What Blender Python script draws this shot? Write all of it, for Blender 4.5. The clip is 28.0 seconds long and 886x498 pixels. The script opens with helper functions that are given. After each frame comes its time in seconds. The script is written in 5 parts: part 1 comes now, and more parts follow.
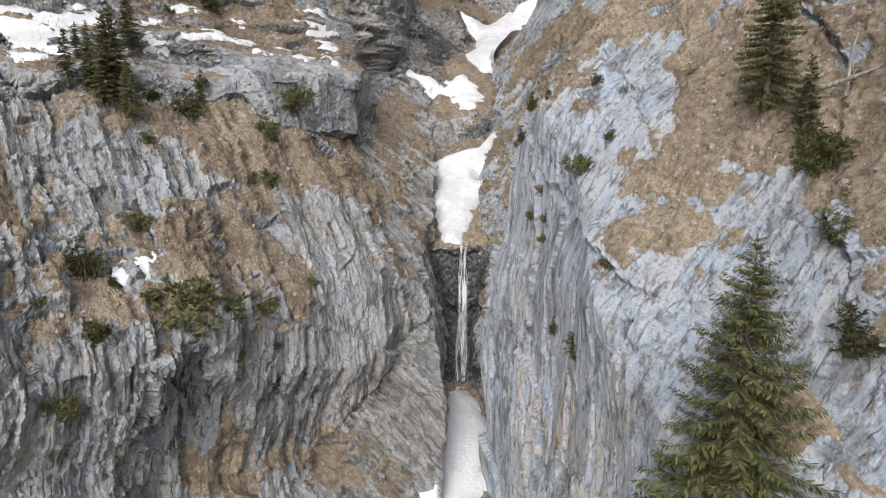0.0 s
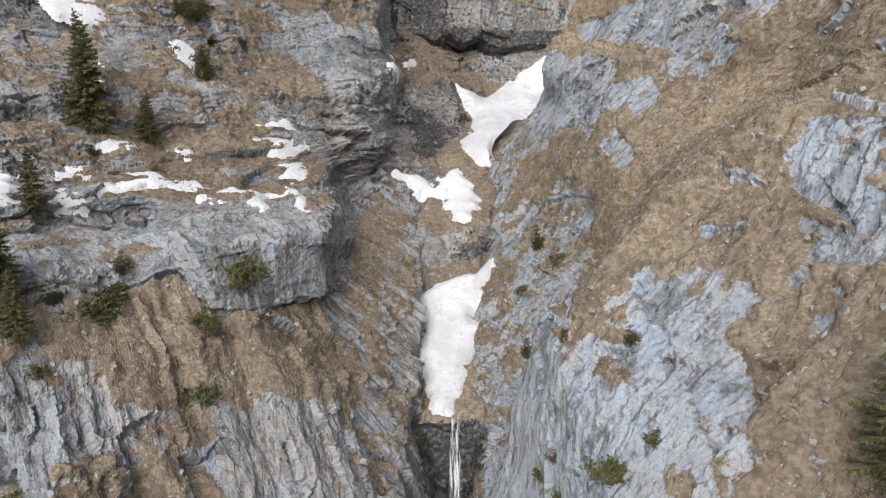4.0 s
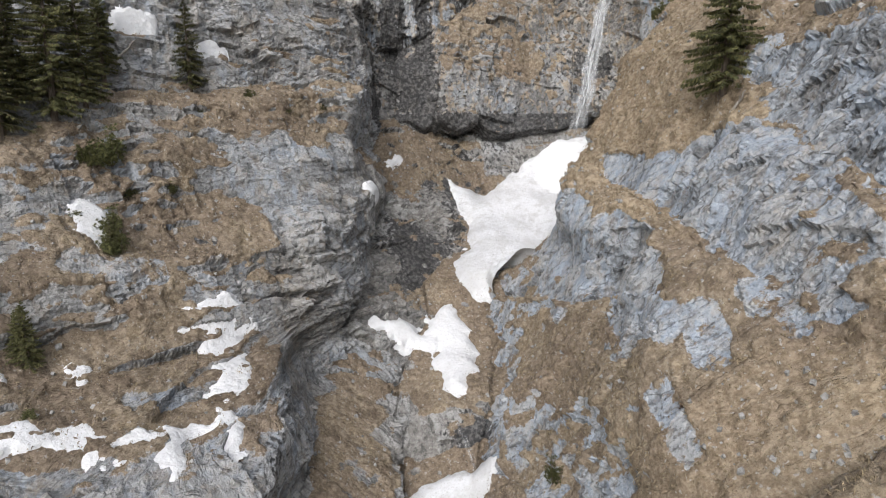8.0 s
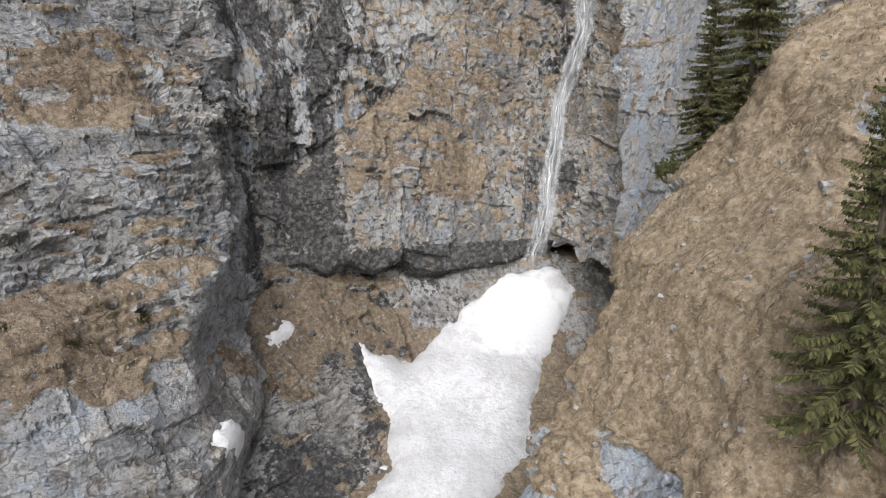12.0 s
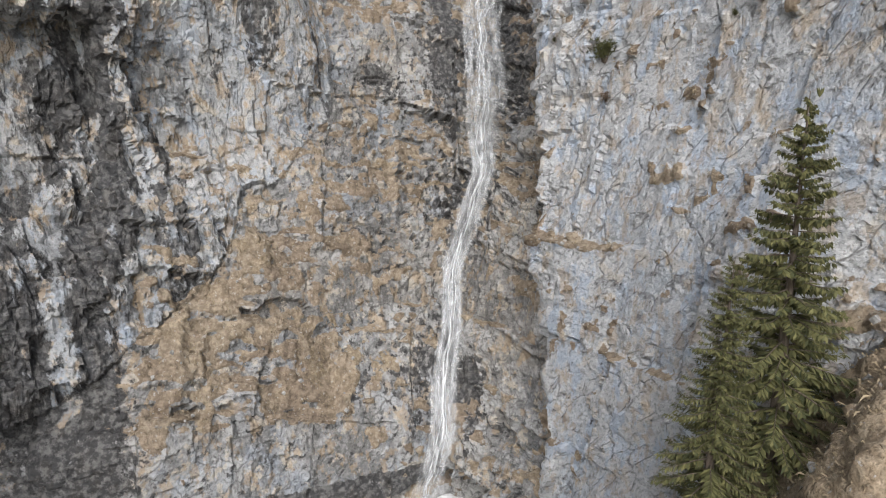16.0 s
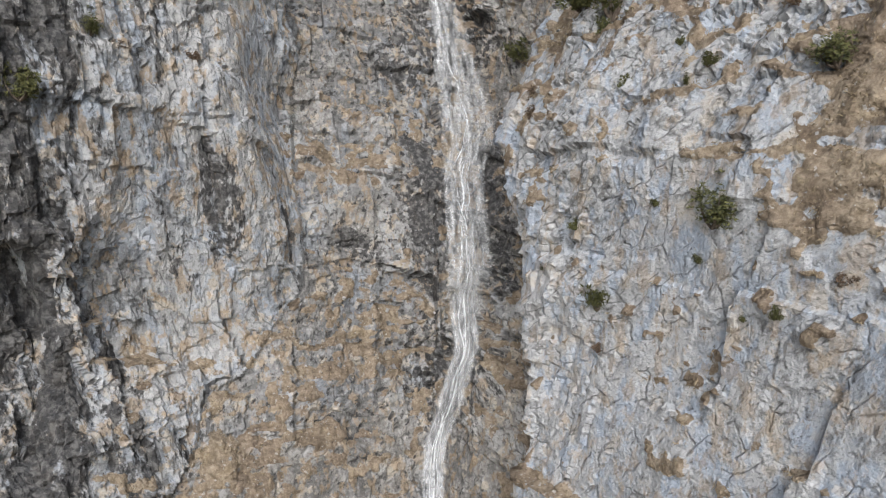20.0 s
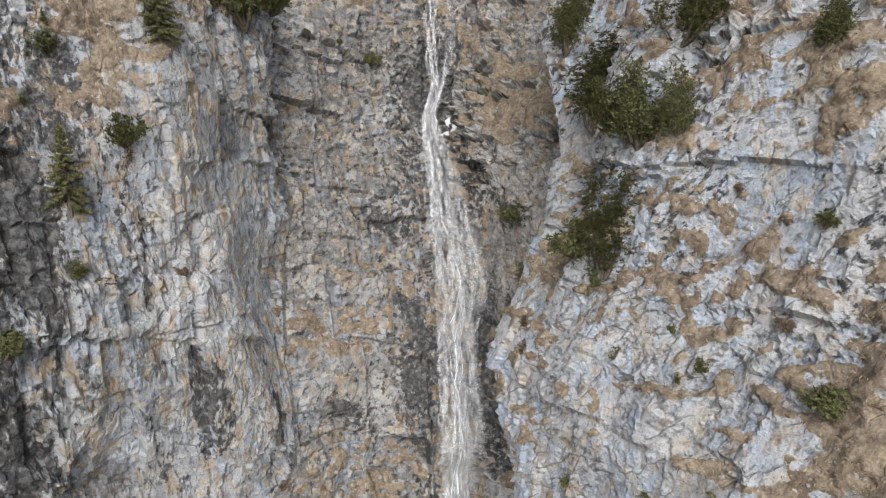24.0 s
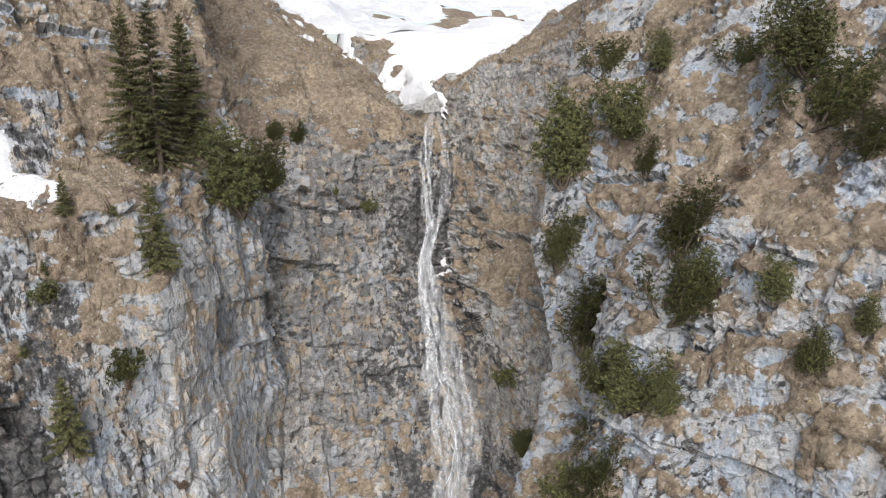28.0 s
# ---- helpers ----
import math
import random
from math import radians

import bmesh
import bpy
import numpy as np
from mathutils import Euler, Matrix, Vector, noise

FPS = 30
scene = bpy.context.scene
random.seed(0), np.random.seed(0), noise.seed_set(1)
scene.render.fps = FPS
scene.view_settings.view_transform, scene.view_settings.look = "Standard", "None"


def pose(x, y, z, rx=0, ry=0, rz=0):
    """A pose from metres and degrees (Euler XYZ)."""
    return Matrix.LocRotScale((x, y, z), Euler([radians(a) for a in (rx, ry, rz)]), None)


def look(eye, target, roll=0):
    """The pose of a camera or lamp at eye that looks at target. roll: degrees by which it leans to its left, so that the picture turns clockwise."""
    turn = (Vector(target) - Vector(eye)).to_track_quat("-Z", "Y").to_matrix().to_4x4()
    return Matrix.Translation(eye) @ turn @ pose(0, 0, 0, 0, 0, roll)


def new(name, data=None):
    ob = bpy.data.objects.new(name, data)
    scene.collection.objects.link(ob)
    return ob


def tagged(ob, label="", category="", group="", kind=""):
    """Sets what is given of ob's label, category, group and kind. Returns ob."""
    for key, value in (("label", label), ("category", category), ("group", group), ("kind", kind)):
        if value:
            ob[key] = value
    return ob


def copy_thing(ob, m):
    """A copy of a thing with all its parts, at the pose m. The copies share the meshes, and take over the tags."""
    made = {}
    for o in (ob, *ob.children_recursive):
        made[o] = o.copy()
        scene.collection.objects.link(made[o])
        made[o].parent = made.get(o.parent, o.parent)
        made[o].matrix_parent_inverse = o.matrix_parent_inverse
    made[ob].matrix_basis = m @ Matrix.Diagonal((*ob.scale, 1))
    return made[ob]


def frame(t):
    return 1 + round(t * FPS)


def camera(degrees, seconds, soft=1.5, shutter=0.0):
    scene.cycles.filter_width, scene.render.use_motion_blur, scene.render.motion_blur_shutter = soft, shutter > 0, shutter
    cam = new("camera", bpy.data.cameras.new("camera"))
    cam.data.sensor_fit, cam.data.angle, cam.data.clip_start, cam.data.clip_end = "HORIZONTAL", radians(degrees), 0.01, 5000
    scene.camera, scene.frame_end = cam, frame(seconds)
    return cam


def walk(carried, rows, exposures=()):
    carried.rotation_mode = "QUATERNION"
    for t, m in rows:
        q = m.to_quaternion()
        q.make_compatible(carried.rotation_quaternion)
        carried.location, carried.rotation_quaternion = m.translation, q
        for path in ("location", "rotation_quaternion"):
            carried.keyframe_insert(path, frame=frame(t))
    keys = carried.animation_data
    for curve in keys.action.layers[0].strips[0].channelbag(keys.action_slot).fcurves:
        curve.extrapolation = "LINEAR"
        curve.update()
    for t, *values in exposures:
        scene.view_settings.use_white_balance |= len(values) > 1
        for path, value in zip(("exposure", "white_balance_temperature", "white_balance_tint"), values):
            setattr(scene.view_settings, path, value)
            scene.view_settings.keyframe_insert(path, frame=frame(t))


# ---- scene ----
cam = camera(68.8, 28.0, soft=1.1)
METRES, EYE, TILT, LEAN, TURN = 160.0, 40.0, -12.0, 0.0, 0.0
ROWS = [
    (0.0, 0.0, 0.0, 0.0, 0.0, 0.0, -0.0),
    (0.5, 0.0009, 0.0093, 0.014, -0.0, -0.04, 0.02),
    (1.0, 0.0019, 0.019, 0.0282, -0.0, -0.09, 0.02),
    (1.5, 0.0027, 0.0293, 0.0424, -0.02, -0.15, 0.04),
    (2.0, 0.0037, 0.0398, 0.0567, -0.02, -0.2, 0.06),
    (2.5, 0.0047, 0.0506, 0.071, -0.02, -0.25, 0.06),
    (3.0, 0.0058, 0.0616, 0.0854, -0.02, -0.29, 0.08),
    (3.5, 0.0068, 0.0727, 0.0999, -0.02, -0.36, 0.1),
    (5.5, 0.0108, 0.1185, 0.1575, 0.04, -0.49, 0.17),
    (6.0, 0.0116, 0.13, 0.1719, 0.07, -0.55, 0.17),
    (6.5, 0.0124, 0.1422, 0.1864, 0.09, -0.56, 0.18),
    (7.0, 0.0132, 0.1565, 0.2014, 0.1, -0.57, 0.17),
    (7.5, 0.0143, 0.1727, 0.217, 0.11, -0.59, 0.17),
    (8.0, 0.0154, 0.1906, 0.2327, -0.09, -0.63, 0.22),
    (8.5, 0.0167, 0.2096, 0.2486, -0.38, -0.68, 0.3),
    (9.0, 0.0183, 0.2295, 0.2646, -0.71, -0.71, 0.37),
    (9.5, 0.0204, 0.25, 0.2806, -1.35, -0.73, 0.52),
    (10.0, 0.0226, 0.2709, 0.2966, -2.11, -0.79, 0.69),
    (10.5, 0.0256, 0.2922, 0.3126, -2.87, -0.85, 0.86),
    (11.0, 0.0284, 0.3137, 0.3289, -3.71, -0.93, 1.02),
    (11.5, 0.0316, 0.3352, 0.3454, -4.65, -1.04, 1.18),
    (12.0, 0.0353, 0.3564, 0.3617, -5.65, -1.1, 1.34),
    (12.5, 0.0396, 0.3767, 0.3778, -6.81, -1.15, 1.56),
    (14.5, 0.0591, 0.4501, 0.4407, -12.61, -1.59, 2.65),
    (15.0, 0.0651, 0.4659, 0.4554, -13.9, -1.63, 2.91),
    (15.5, 0.07, 0.4792, 0.4698, -14.96, -1.7, 3.12),
    (16.0, 0.0742, 0.4887, 0.4837, -15.22, -1.77, 3.17),
    (16.5, 0.0765, 0.493, 0.4964, -15.43, -1.84, 3.22),
    (17.0, 0.0779, 0.4936, 0.5082, -15.64, -1.9, 3.25),
    (17.5, 0.0794, 0.4937, 0.5201, -15.78, -1.97, 3.29),
    (18.0, 0.0804, 0.495, 0.532, -16.0, -2.0, 3.33),
    (18.5, 0.0823, 0.4977, 0.5443, -16.15, -2.07, 3.36),
    (19.0, 0.0844, 0.5015, 0.5571, -16.33, -2.16, 3.39),
    (19.5, 0.0868, 0.5063, 0.5697, -16.42, -2.21, 3.39),
    (20.0, 0.0899, 0.5117, 0.5826, -16.4, -2.24, 3.4),
    (20.5, 0.0929, 0.5175, 0.5955, -16.44, -2.27, 3.39),
    (21.0, 0.0962, 0.523, 0.6085, -16.42, -2.31, 3.41),
    (21.5, 0.098, 0.5251, 0.6209, -16.45, -2.37, 3.41),
    (23.5, 0.1, 0.5175, 0.6674, -16.52, -2.54, 3.49),
    (24.0, 0.1003, 0.5153, 0.6789, -16.53, -2.58, 3.51),
    (24.5, 0.1005, 0.5132, 0.6907, -16.55, -2.6, 3.52),
    (25.0, 0.1008, 0.511, 0.7024, -16.57, -2.63, 3.54),
    (25.5, 0.101, 0.5087, 0.7139, -16.58, -2.65, 3.57),
    (26.0, 0.1017, 0.5073, 0.7258, -16.56, -2.7, 3.59),
    (26.5, 0.1026, 0.507, 0.7378, -16.59, -2.75, 3.62),
    (27.0, 0.1042, 0.508, 0.7501, -16.59, -2.79, 3.64),
    (27.5, 0.1062, 0.5097, 0.7626, -16.58, -2.83, 3.67),
    (28.0, 0.1084, 0.5121, 0.7751, -16.58, -2.85, 3.71),
]
walk(cam, [(t, pose(0, 0, EYE, TILT, LEAN, TURN) @ pose(METRES * x, METRES * y, METRES * z, 90 + pitch, roll, yaw)) for t, x, y, z, yaw, pitch, roll in ROWS],
     exposures=((0.0, 0.49), (3.0, 0.43), (6.0, 0.36), (10.0, 0.36), (12.0, 0.42), (15.0, 0.57), (17.0, 0.6), (21.0, 0.53), (26.0, 0.6), (28.0, 0.56)))

# ---------- light: a bright overcast day ----------
world = bpy.data.worlds.new("sky")
scene.world = world
world.use_nodes = True
wn = world.node_tree
sky = wn.nodes.new("ShaderNodeTexSky")
sky.sky_type, sky.sun_disc, sky.sun_elevation, sky.sun_rotation = "NISHITA", False, radians(40), radians(197)
sky.dust_density, sky.air_density = 3.0, 1.0
grey = wn.nodes.new("ShaderNodeHueSaturation")
grey.inputs["Saturation"].default_value = 0.5
wn.links.new(sky.outputs[0], grey.inputs["Color"])
wn.links.new(grey.outputs[0], wn.nodes["Background"].inputs[0])
wn.nodes["Background"].inputs[1].default_value = 0.15
sun = new("sun", bpy.data.lights.new("sun", "SUN"))
sun.data.energy, sun.data.angle, sun.data.color = 1.5, radians(40), (0.99, 0.99, 1.0)
sun.matrix_world = look((0, 0, 0), (0.25, 0.83, -0.72))


# ---------- materials ----------
def nodes_of(name, rough=0.9):
    m = bpy.data.materials.new(name)
    m.use_nodes = True
    t = m.node_tree
    b = t.nodes["Principled BSDF"]
    b.inputs["Roughness"].default_value = rough
    b.inputs["Specular IOR Level"].default_value = 0.25
    return m, t, b


def node(t, kind, **inputs):
    n = t.nodes.new("ShaderNode" + kind)
    for key, value in inputs.items():
        k = key.replace("_", " ")
        if hasattr(value, "links"):
            t.links.new(value, n.inputs[k])
        else:
            n.inputs[k].default_value = value
    return n


def mapped(t, scale):
    g = t.nodes.new("ShaderNodeNewGeometry")
    m = node(t, "Mapping")
    m.inputs["Scale"].default_value = scale
    t.links.new(g.outputs["Position"], m.inputs["Vector"])
    return m.outputs[0]


def noise_at(t, scale, detail=4.0, rough=0.6, vec=None):
    n = node(t, "TexNoise", Scale=scale, Detail=detail, Roughness=rough)
    n.noise_dimensions = "3D"
    t.links.new(vec if vec else mapped(t, (1, 1, 1)), n.inputs["Vector"])
    return n.outputs[0]


def between(t, value, lo, hi, a=0.0, b=1.0):
    n = node(t, "MapRange")
    n.interpolation_type = "SMOOTHSTEP"
    t.links.new(value, n.inputs[0])
    for i, v in enumerate((lo, hi, a, b)):
        n.inputs[1 + i].default_value = v
    return n.outputs[0]


def blend(t, fac, a, b, mode="MIX"):
    n = t.nodes.new("ShaderNodeMix")
    n.data_type, n.blend_type = "RGBA", mode
    for slot, v in ((0, fac), (6, a), (7, b)):
        if hasattr(v, "links"):
            t.links.new(v, n.inputs[slot])
        elif slot:
            n.inputs[slot].default_value = (*v, 1)
        else:
            n.inputs[slot].default_value = v
    return n.outputs[2]


def calc(t, op, a, b=0.5):
    n = t.nodes.new("ShaderNodeMath")
    n.operation = op
    for i, v in enumerate((a, b)):
        if hasattr(v, "links"):
            t.links.new(v, n.inputs[i])
        else:
            n.inputs[i].default_value = v
    return n.outputs[0]


def attribute(t, name):
    n = t.nodes.new("ShaderNodeAttribute")
    n.attribute_name = name
    return n.outputs["Fac"]


def bumped(t, b, height, distance, strength=1.0):
    n = node(t, "Bump", Strength=strength, Distance=distance)
    t.links.new(height, n.inputs["Height"])
    t.links.new(n.outputs[0], b.inputs["Normal"])


def mountain_material():
    m, t, b = nodes_of("limestone_and_grass", 0.93)
    big, mid, fine = noise_at(t, 0.12, 3), noise_at(t, 0.8, 5, 0.65), noise_at(t, 2.0, 6, 0.68)
    streak = noise_at(t, 1.2, 5, 0.7, mapped(t, (1.4, 1.4, 0.2)))
    speck = noise_at(t, 5.5, 3, 0.6)
    along = t.nodes.new("ShaderNodeAttribute")
    along.attribute_name = "grain"
    grain = noise_at(t, 2.0, 5, 0.65, along.outputs["Vector"])
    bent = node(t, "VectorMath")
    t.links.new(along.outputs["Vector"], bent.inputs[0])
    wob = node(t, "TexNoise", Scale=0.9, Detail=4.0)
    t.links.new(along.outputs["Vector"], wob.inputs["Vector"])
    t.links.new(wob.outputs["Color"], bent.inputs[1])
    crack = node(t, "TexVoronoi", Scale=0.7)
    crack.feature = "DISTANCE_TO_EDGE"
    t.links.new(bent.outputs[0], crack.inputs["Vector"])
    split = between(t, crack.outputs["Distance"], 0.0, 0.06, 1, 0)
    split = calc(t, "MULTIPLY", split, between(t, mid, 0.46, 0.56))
    block = attribute(t, "block")
    warm = blend(t, between(t, mid, 0.32, 0.68), (0.25, 0.235, 0.215), (0.46, 0.44, 0.41))
    cool = blend(t, between(t, streak, 0.32, 0.68), (0.32, 0.365, 0.42), (0.57, 0.62, 0.68))
    rock = blend(t, attribute(t, "cool"), warm, cool)
    zone = noise_at(t, 0.16, 4, 0.6)
    rock = blend(t, calc(t, "MULTIPLY", between(t, zone, 0.5, 0.62, 0, 0.75), attribute(t, "cool")), rock, (0.59, 0.63, 0.675))
    rock = blend(t, between(t, block, 0.52, 0.64, 0, 0.6), rock, (0.58, 0.575, 0.56))
    rock = blend(t, between(t, block, 0.44, 0.3, 0, 0.6), rock, (0.15, 0.148, 0.145))
    rock = blend(t, between(t, streak, 0.60, 0.70, 0, 0.5), rock, (0.62, 0.61, 0.59))
    rock = blend(t, between(t, fine, 0.52, 0.64, 0, 0.42), rock, (0.14, 0.138, 0.132))
    rock = blend(t, between(t, grain, 0.52, 0.62, 0, 0.62), rock, (0.12, 0.118, 0.112))
    rock = blend(t, between(t, grain, 0.47, 0.36, 0, 0.32), rock, (0.56, 0.555, 0.55))
    rock = blend(t, calc(t, "MULTIPLY", attribute(t, "pale"), 0.75), rock, blend(t, between(t, mid, 0.35, 0.65), (0.55, 0.555, 0.56), (0.68, 0.675, 0.66)))
    blue = calc(t, "MULTIPLY", between(t, noise_at(t, 0.55, 4, 0.6, mapped(t, (1.2, 1.2, 0.6))), 0.52, 0.6, 0, 0.75), attribute(t, "cool"))
    rock = blend(t, blue, rock, blend(t, between(t, mid, 0.35, 0.65), (0.40, 0.475, 0.58), (0.56, 0.63, 0.72)))
    cream = calc(t, "MULTIPLY", between(t, noise_at(t, 0.75, 4, 0.6), 0.56, 0.63, 0, 0.8), attribute(t, "ochre"))
    rock = blend(t, cream, rock, (0.64, 0.56, 0.45))
    # shade inside the cracks, put into the rock colour
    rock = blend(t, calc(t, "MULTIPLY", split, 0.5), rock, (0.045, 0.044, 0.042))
    rock = blend(t, between(t, speck, 0.54, 0.68, 0, 0.35), rock, (0.10, 0.10, 0.095))
    rock = blend(t, between(t, speck, 0.43, 0.34, 0, 0.3), rock, (0.58, 0.58, 0.57))
    ochre = calc(t, "MULTIPLY", between(t, noise_at(t, 0.8, 5, 0.65, mapped(t, (1.2, 1.2, 0.7))), 0.53, 0.60), attribute(t, "ochre"))
    rock = blend(t, calc(t, "MULTIPLY", ochre, 0.62), rock, (0.44, 0.305, 0.165))
    # wet rock and the painted crevice shade share this dark colour
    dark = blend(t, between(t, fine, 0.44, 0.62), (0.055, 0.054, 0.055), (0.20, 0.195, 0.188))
    dark_mask = calc(t, "ADD", attribute(t, "wet_and_shade"), calc(t, "MULTIPLY", calc(t, "SUBTRACT", grain, 0.5), 2.6))
    rock = blend(t, between(t, dark_mask, 0.32, 0.6, 0, 0.95), rock, dark)
    g1 = noise_at(t, 2.2, 4, 0.65)
    grass = blend(t, between(t, g1, 0.35, 0.65), (0.245, 0.20, 0.152), (0.425, 0.365, 0.285))
    golden = noise_at(t, 0.35, 4, 0.6)
    grass = blend(t, between(t, golden, 0.5, 0.64, 0, 0.6), grass, blend(t, between(t, g1, 0.35, 0.65), (0.30, 0.24, 0.162), (0.50, 0.425, 0.31)))
    grass = blend(t, between(t, golden, 0.46, 0.36, 0, 0.7), grass, (0.15, 0.115, 0.085))
    grass = blend(t, between(t, big, 0.42, 0.6, 0, 0.8), grass, blend(t, between(t, g1, 0.35, 0.65), (0.19, 0.15, 0.118), (0.335, 0.275, 0.215)))
    grass = blend(t, calc(t, "MULTIPLY", attribute(t, "golden"), 0.55), grass, blend(t, between(t, g1, 0.35, 0.65), (0.37, 0.29, 0.195), (0.58, 0.485, 0.355)))
    grass = blend(t, between(t, fine, 0.48, 0.7, 0, 0.4), grass, (0.12, 0.092, 0.068))
    grass = blend(t, between(t, speck, 0.54, 0.7, 0, 0.28), grass, (0.10, 0.078, 0.056))
    grass = blend(t, between(t, speck, 0.45, 0.31, 0, 0.35), grass, (0.50, 0.42, 0.31))
    grass = blend(t, between(t, noise_at(t, 3.0, 3, 0.5), 0.64, 0.68, 0, 0.8), grass, (0.50, 0.49, 0.47))
    edge = calc(t, "ADD", attribute(t, "grass"), calc(t, "MULTIPLY", calc(t, "SUBTRACT", fine, 0.5), 0.8))
    fac = between(t, calc(t, "ADD", edge, calc(t, "MULTIPLY", calc(t, "SUBTRACT", mid, 0.5), 0.4)), 0.47, 0.56)
    rock = blend(t, 1.0, rock, (0.735, 0.742, 0.755), "MULTIPLY")
    grass = blend(t, 1.0, grass, (0.795, 0.77, 0.745), "MULTIPLY")
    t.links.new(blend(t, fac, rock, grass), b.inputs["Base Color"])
    t.links.new(calc(t, "SUBTRACT", 0.93, calc(t, "MULTIPLY", attribute(t, "wet_and_shade"), 0.35)), b.inputs["Roughness"])
    h = calc(t, "ADD", fine, calc(t, "MULTIPLY", grain, 1.2))
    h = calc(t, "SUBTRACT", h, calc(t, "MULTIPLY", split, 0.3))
    bumped(t, b, calc(t, "ADD", h, calc(t, "MULTIPLY", speck, 0.35)), 0.24)
    return m


def snow_material():
    m, t, b = nodes_of("old_snow", 0.7)
    c = blend(t, between(t, noise_at(t, 0.22, 5, 0.65), 0.42, 0.6), (0.69, 0.70, 0.725), (0.57, 0.576, 0.59))
    c = blend(t, between(t, noise_at(t, 0.8, 7, 0.75), 0.48, 0.62, 0, 0.75), c, (0.52, 0.52, 0.52))
    c = blend(t, between(t, noise_at(t, 5.0, 4, 0.8), 0.57, 0.68, 0, 0.7), c, (0.30, 0.28, 0.25))
    c = blend(t, attribute(t, "fresh"), c, (0.75, 0.76, 0.78))
    t.links.new(c, b.inputs["Base Color"])
    bumped(t, b, noise_at(t, 2.2, 6, 0.65), 0.2)
    return m


def plain_material(name, dark, light, scale, rough=0.85, bump=0.02, stretch=(1, 1, 1)):
    m, t, b = nodes_of(name, rough)
    n = noise_at(t, scale, 5, 0.65, mapped(t, stretch))
    t.links.new(blend(t, between(t, n, 0.35, 0.65), dark, light), b.inputs["Base Color"])
    bumped(t, b, n, bump)
    return m


def needle_material(name, dark, light):
    """Needles: every spray a little different."""
    m, t, b = nodes_of(name, 0.75)
    g = t.nodes.new("ShaderNodeNewGeometry")
    c = blend(t, g.outputs["Random Per Island"], dark, light)
    o = t.nodes.new("ShaderNodeObjectInfo")
    c = blend(t, calc(t, "MULTIPLY", o.outputs["Random"], 0.5), c, blend(t, 0.5, c, (0.05, 0.048, 0.02)))
    t.links.new(c, b.inputs["Base Color"])
    b.inputs["Subsurface Weight"].default_value = 0.0
    return m


ROCK = mountain_material()
SNOW = snow_material()
BARK = plain_material("spruce_bark", (0.07, 0.055, 0.042), (0.17, 0.14, 0.115), 3.0, 0.95, 0.03, (3, 3, 0.6))
NEEDLES = needle_material("spruce_needles", (0.042, 0.05, 0.022), (0.16, 0.152, 0.062))
PINE = needle_material("mountain_pine_needles", (0.036, 0.045, 0.02), (0.15, 0.148, 0.056))
# ---------- the mountain: cliffs and slopes as solids, in metres ----------
def scatter(h):
    """A random number from 0 to 1 for every whole number."""
    h = (h ^ (h >> np.uint32(13))) * np.uint32(1274126177)
    h = (h ^ (h >> np.uint32(16))) * np.uint32(2246822519)
    return ((h ^ (h >> np.uint32(15))) & np.uint32(0xFFFFFF)).astype(np.float32) * np.float32(1 / 16777215)


def whole(a, factor):
    return np.floor(a).astype(np.int32).astype(np.uint32) * np.uint32(factor)


def smooth_noise(p, seed=0):
    """Smooth noise from -1 to 1 at the places p (n x 3)."""
    p = p.astype(np.float32)
    t = p - np.floor(p)
    t = t * t * (3 - 2 * t)
    near = [whole(p[:, k], f) for k, f in enumerate((374761393, 668265263, 2147483629))]
    far = [a + np.uint32(f) for a, f in zip(near, (374761393, 668265263, 2147483629))]
    salt = np.uint32((seed * 974634777) & 0xFFFFFFFF)
    ty, tz = t[:, 1], t[:, 2]
    rows = []
    for hx in (near[0], far[0]):
        columns = []
        for hy in (near[1], far[1]):
            a, b = scatter(hx + hy + near[2] + salt), scatter(hx + hy + far[2] + salt)
            columns.append(a + (b - a) * tz)
        rows.append(columns[0] + (columns[1] - columns[0]) * ty)
    return (rows[0] + (rows[1] - rows[0]) * t[:, 0]) * 2 - 1


def layers(p, size, octaves, seed, rough=0.5):
    out, amp = 0, 1.0
    for k in range(octaves):
        out = out + amp * smooth_noise(p / (size * 0.5 ** k) + 17.3 * k, seed + k)
        amp *= rough
    return out


def joints(u, s, z, size, seed):
    """Joint blocks: every block of a staggered lattice has a level and a tilt of its own. Returns the height and the block's number from 0 to 1."""
    z = z / size
    hz = whole(z, 2147483629)
    u = u / size + scatter(hz + np.uint32(seed))
    hu = whole(u, 374761393)
    s = s / size + scatter(hu + np.uint32(seed + 7))
    key = hz + hu + whole(s, 668265263) + np.uint32((seed * 974634777) & 0xFFFFFFFF)
    level, tilt, roll = scatter(key), scatter(key + np.uint32(77)), scatter(key + np.uint32(155))
    return (level - 0.5) + (u - np.floor(u) - 0.5) * (tilt - 0.5) * 1.6 + (z - np.floor(z) - 0.5) * (roll - 0.5) * 1.6, level


def ramp(x, a, b):
    t = np.clip((x - a) / (b - a), 0, 1)
    return t * t * (3 - 2 * t)


def slab(p, x, y, z, az, el):
    """Height above a plane through (x, y, z) that faces the compass angle az (0: towards the valley, 90: +x) and rises el degrees."""
    a, e = radians(az), radians(el)
    return (p[:, 0] - x) * (math.sin(a) * math.cos(e)) - (p[:, 1] - y) * (math.cos(a) * math.cos(e)) + (p[:, 2] - z) * math.sin(e)


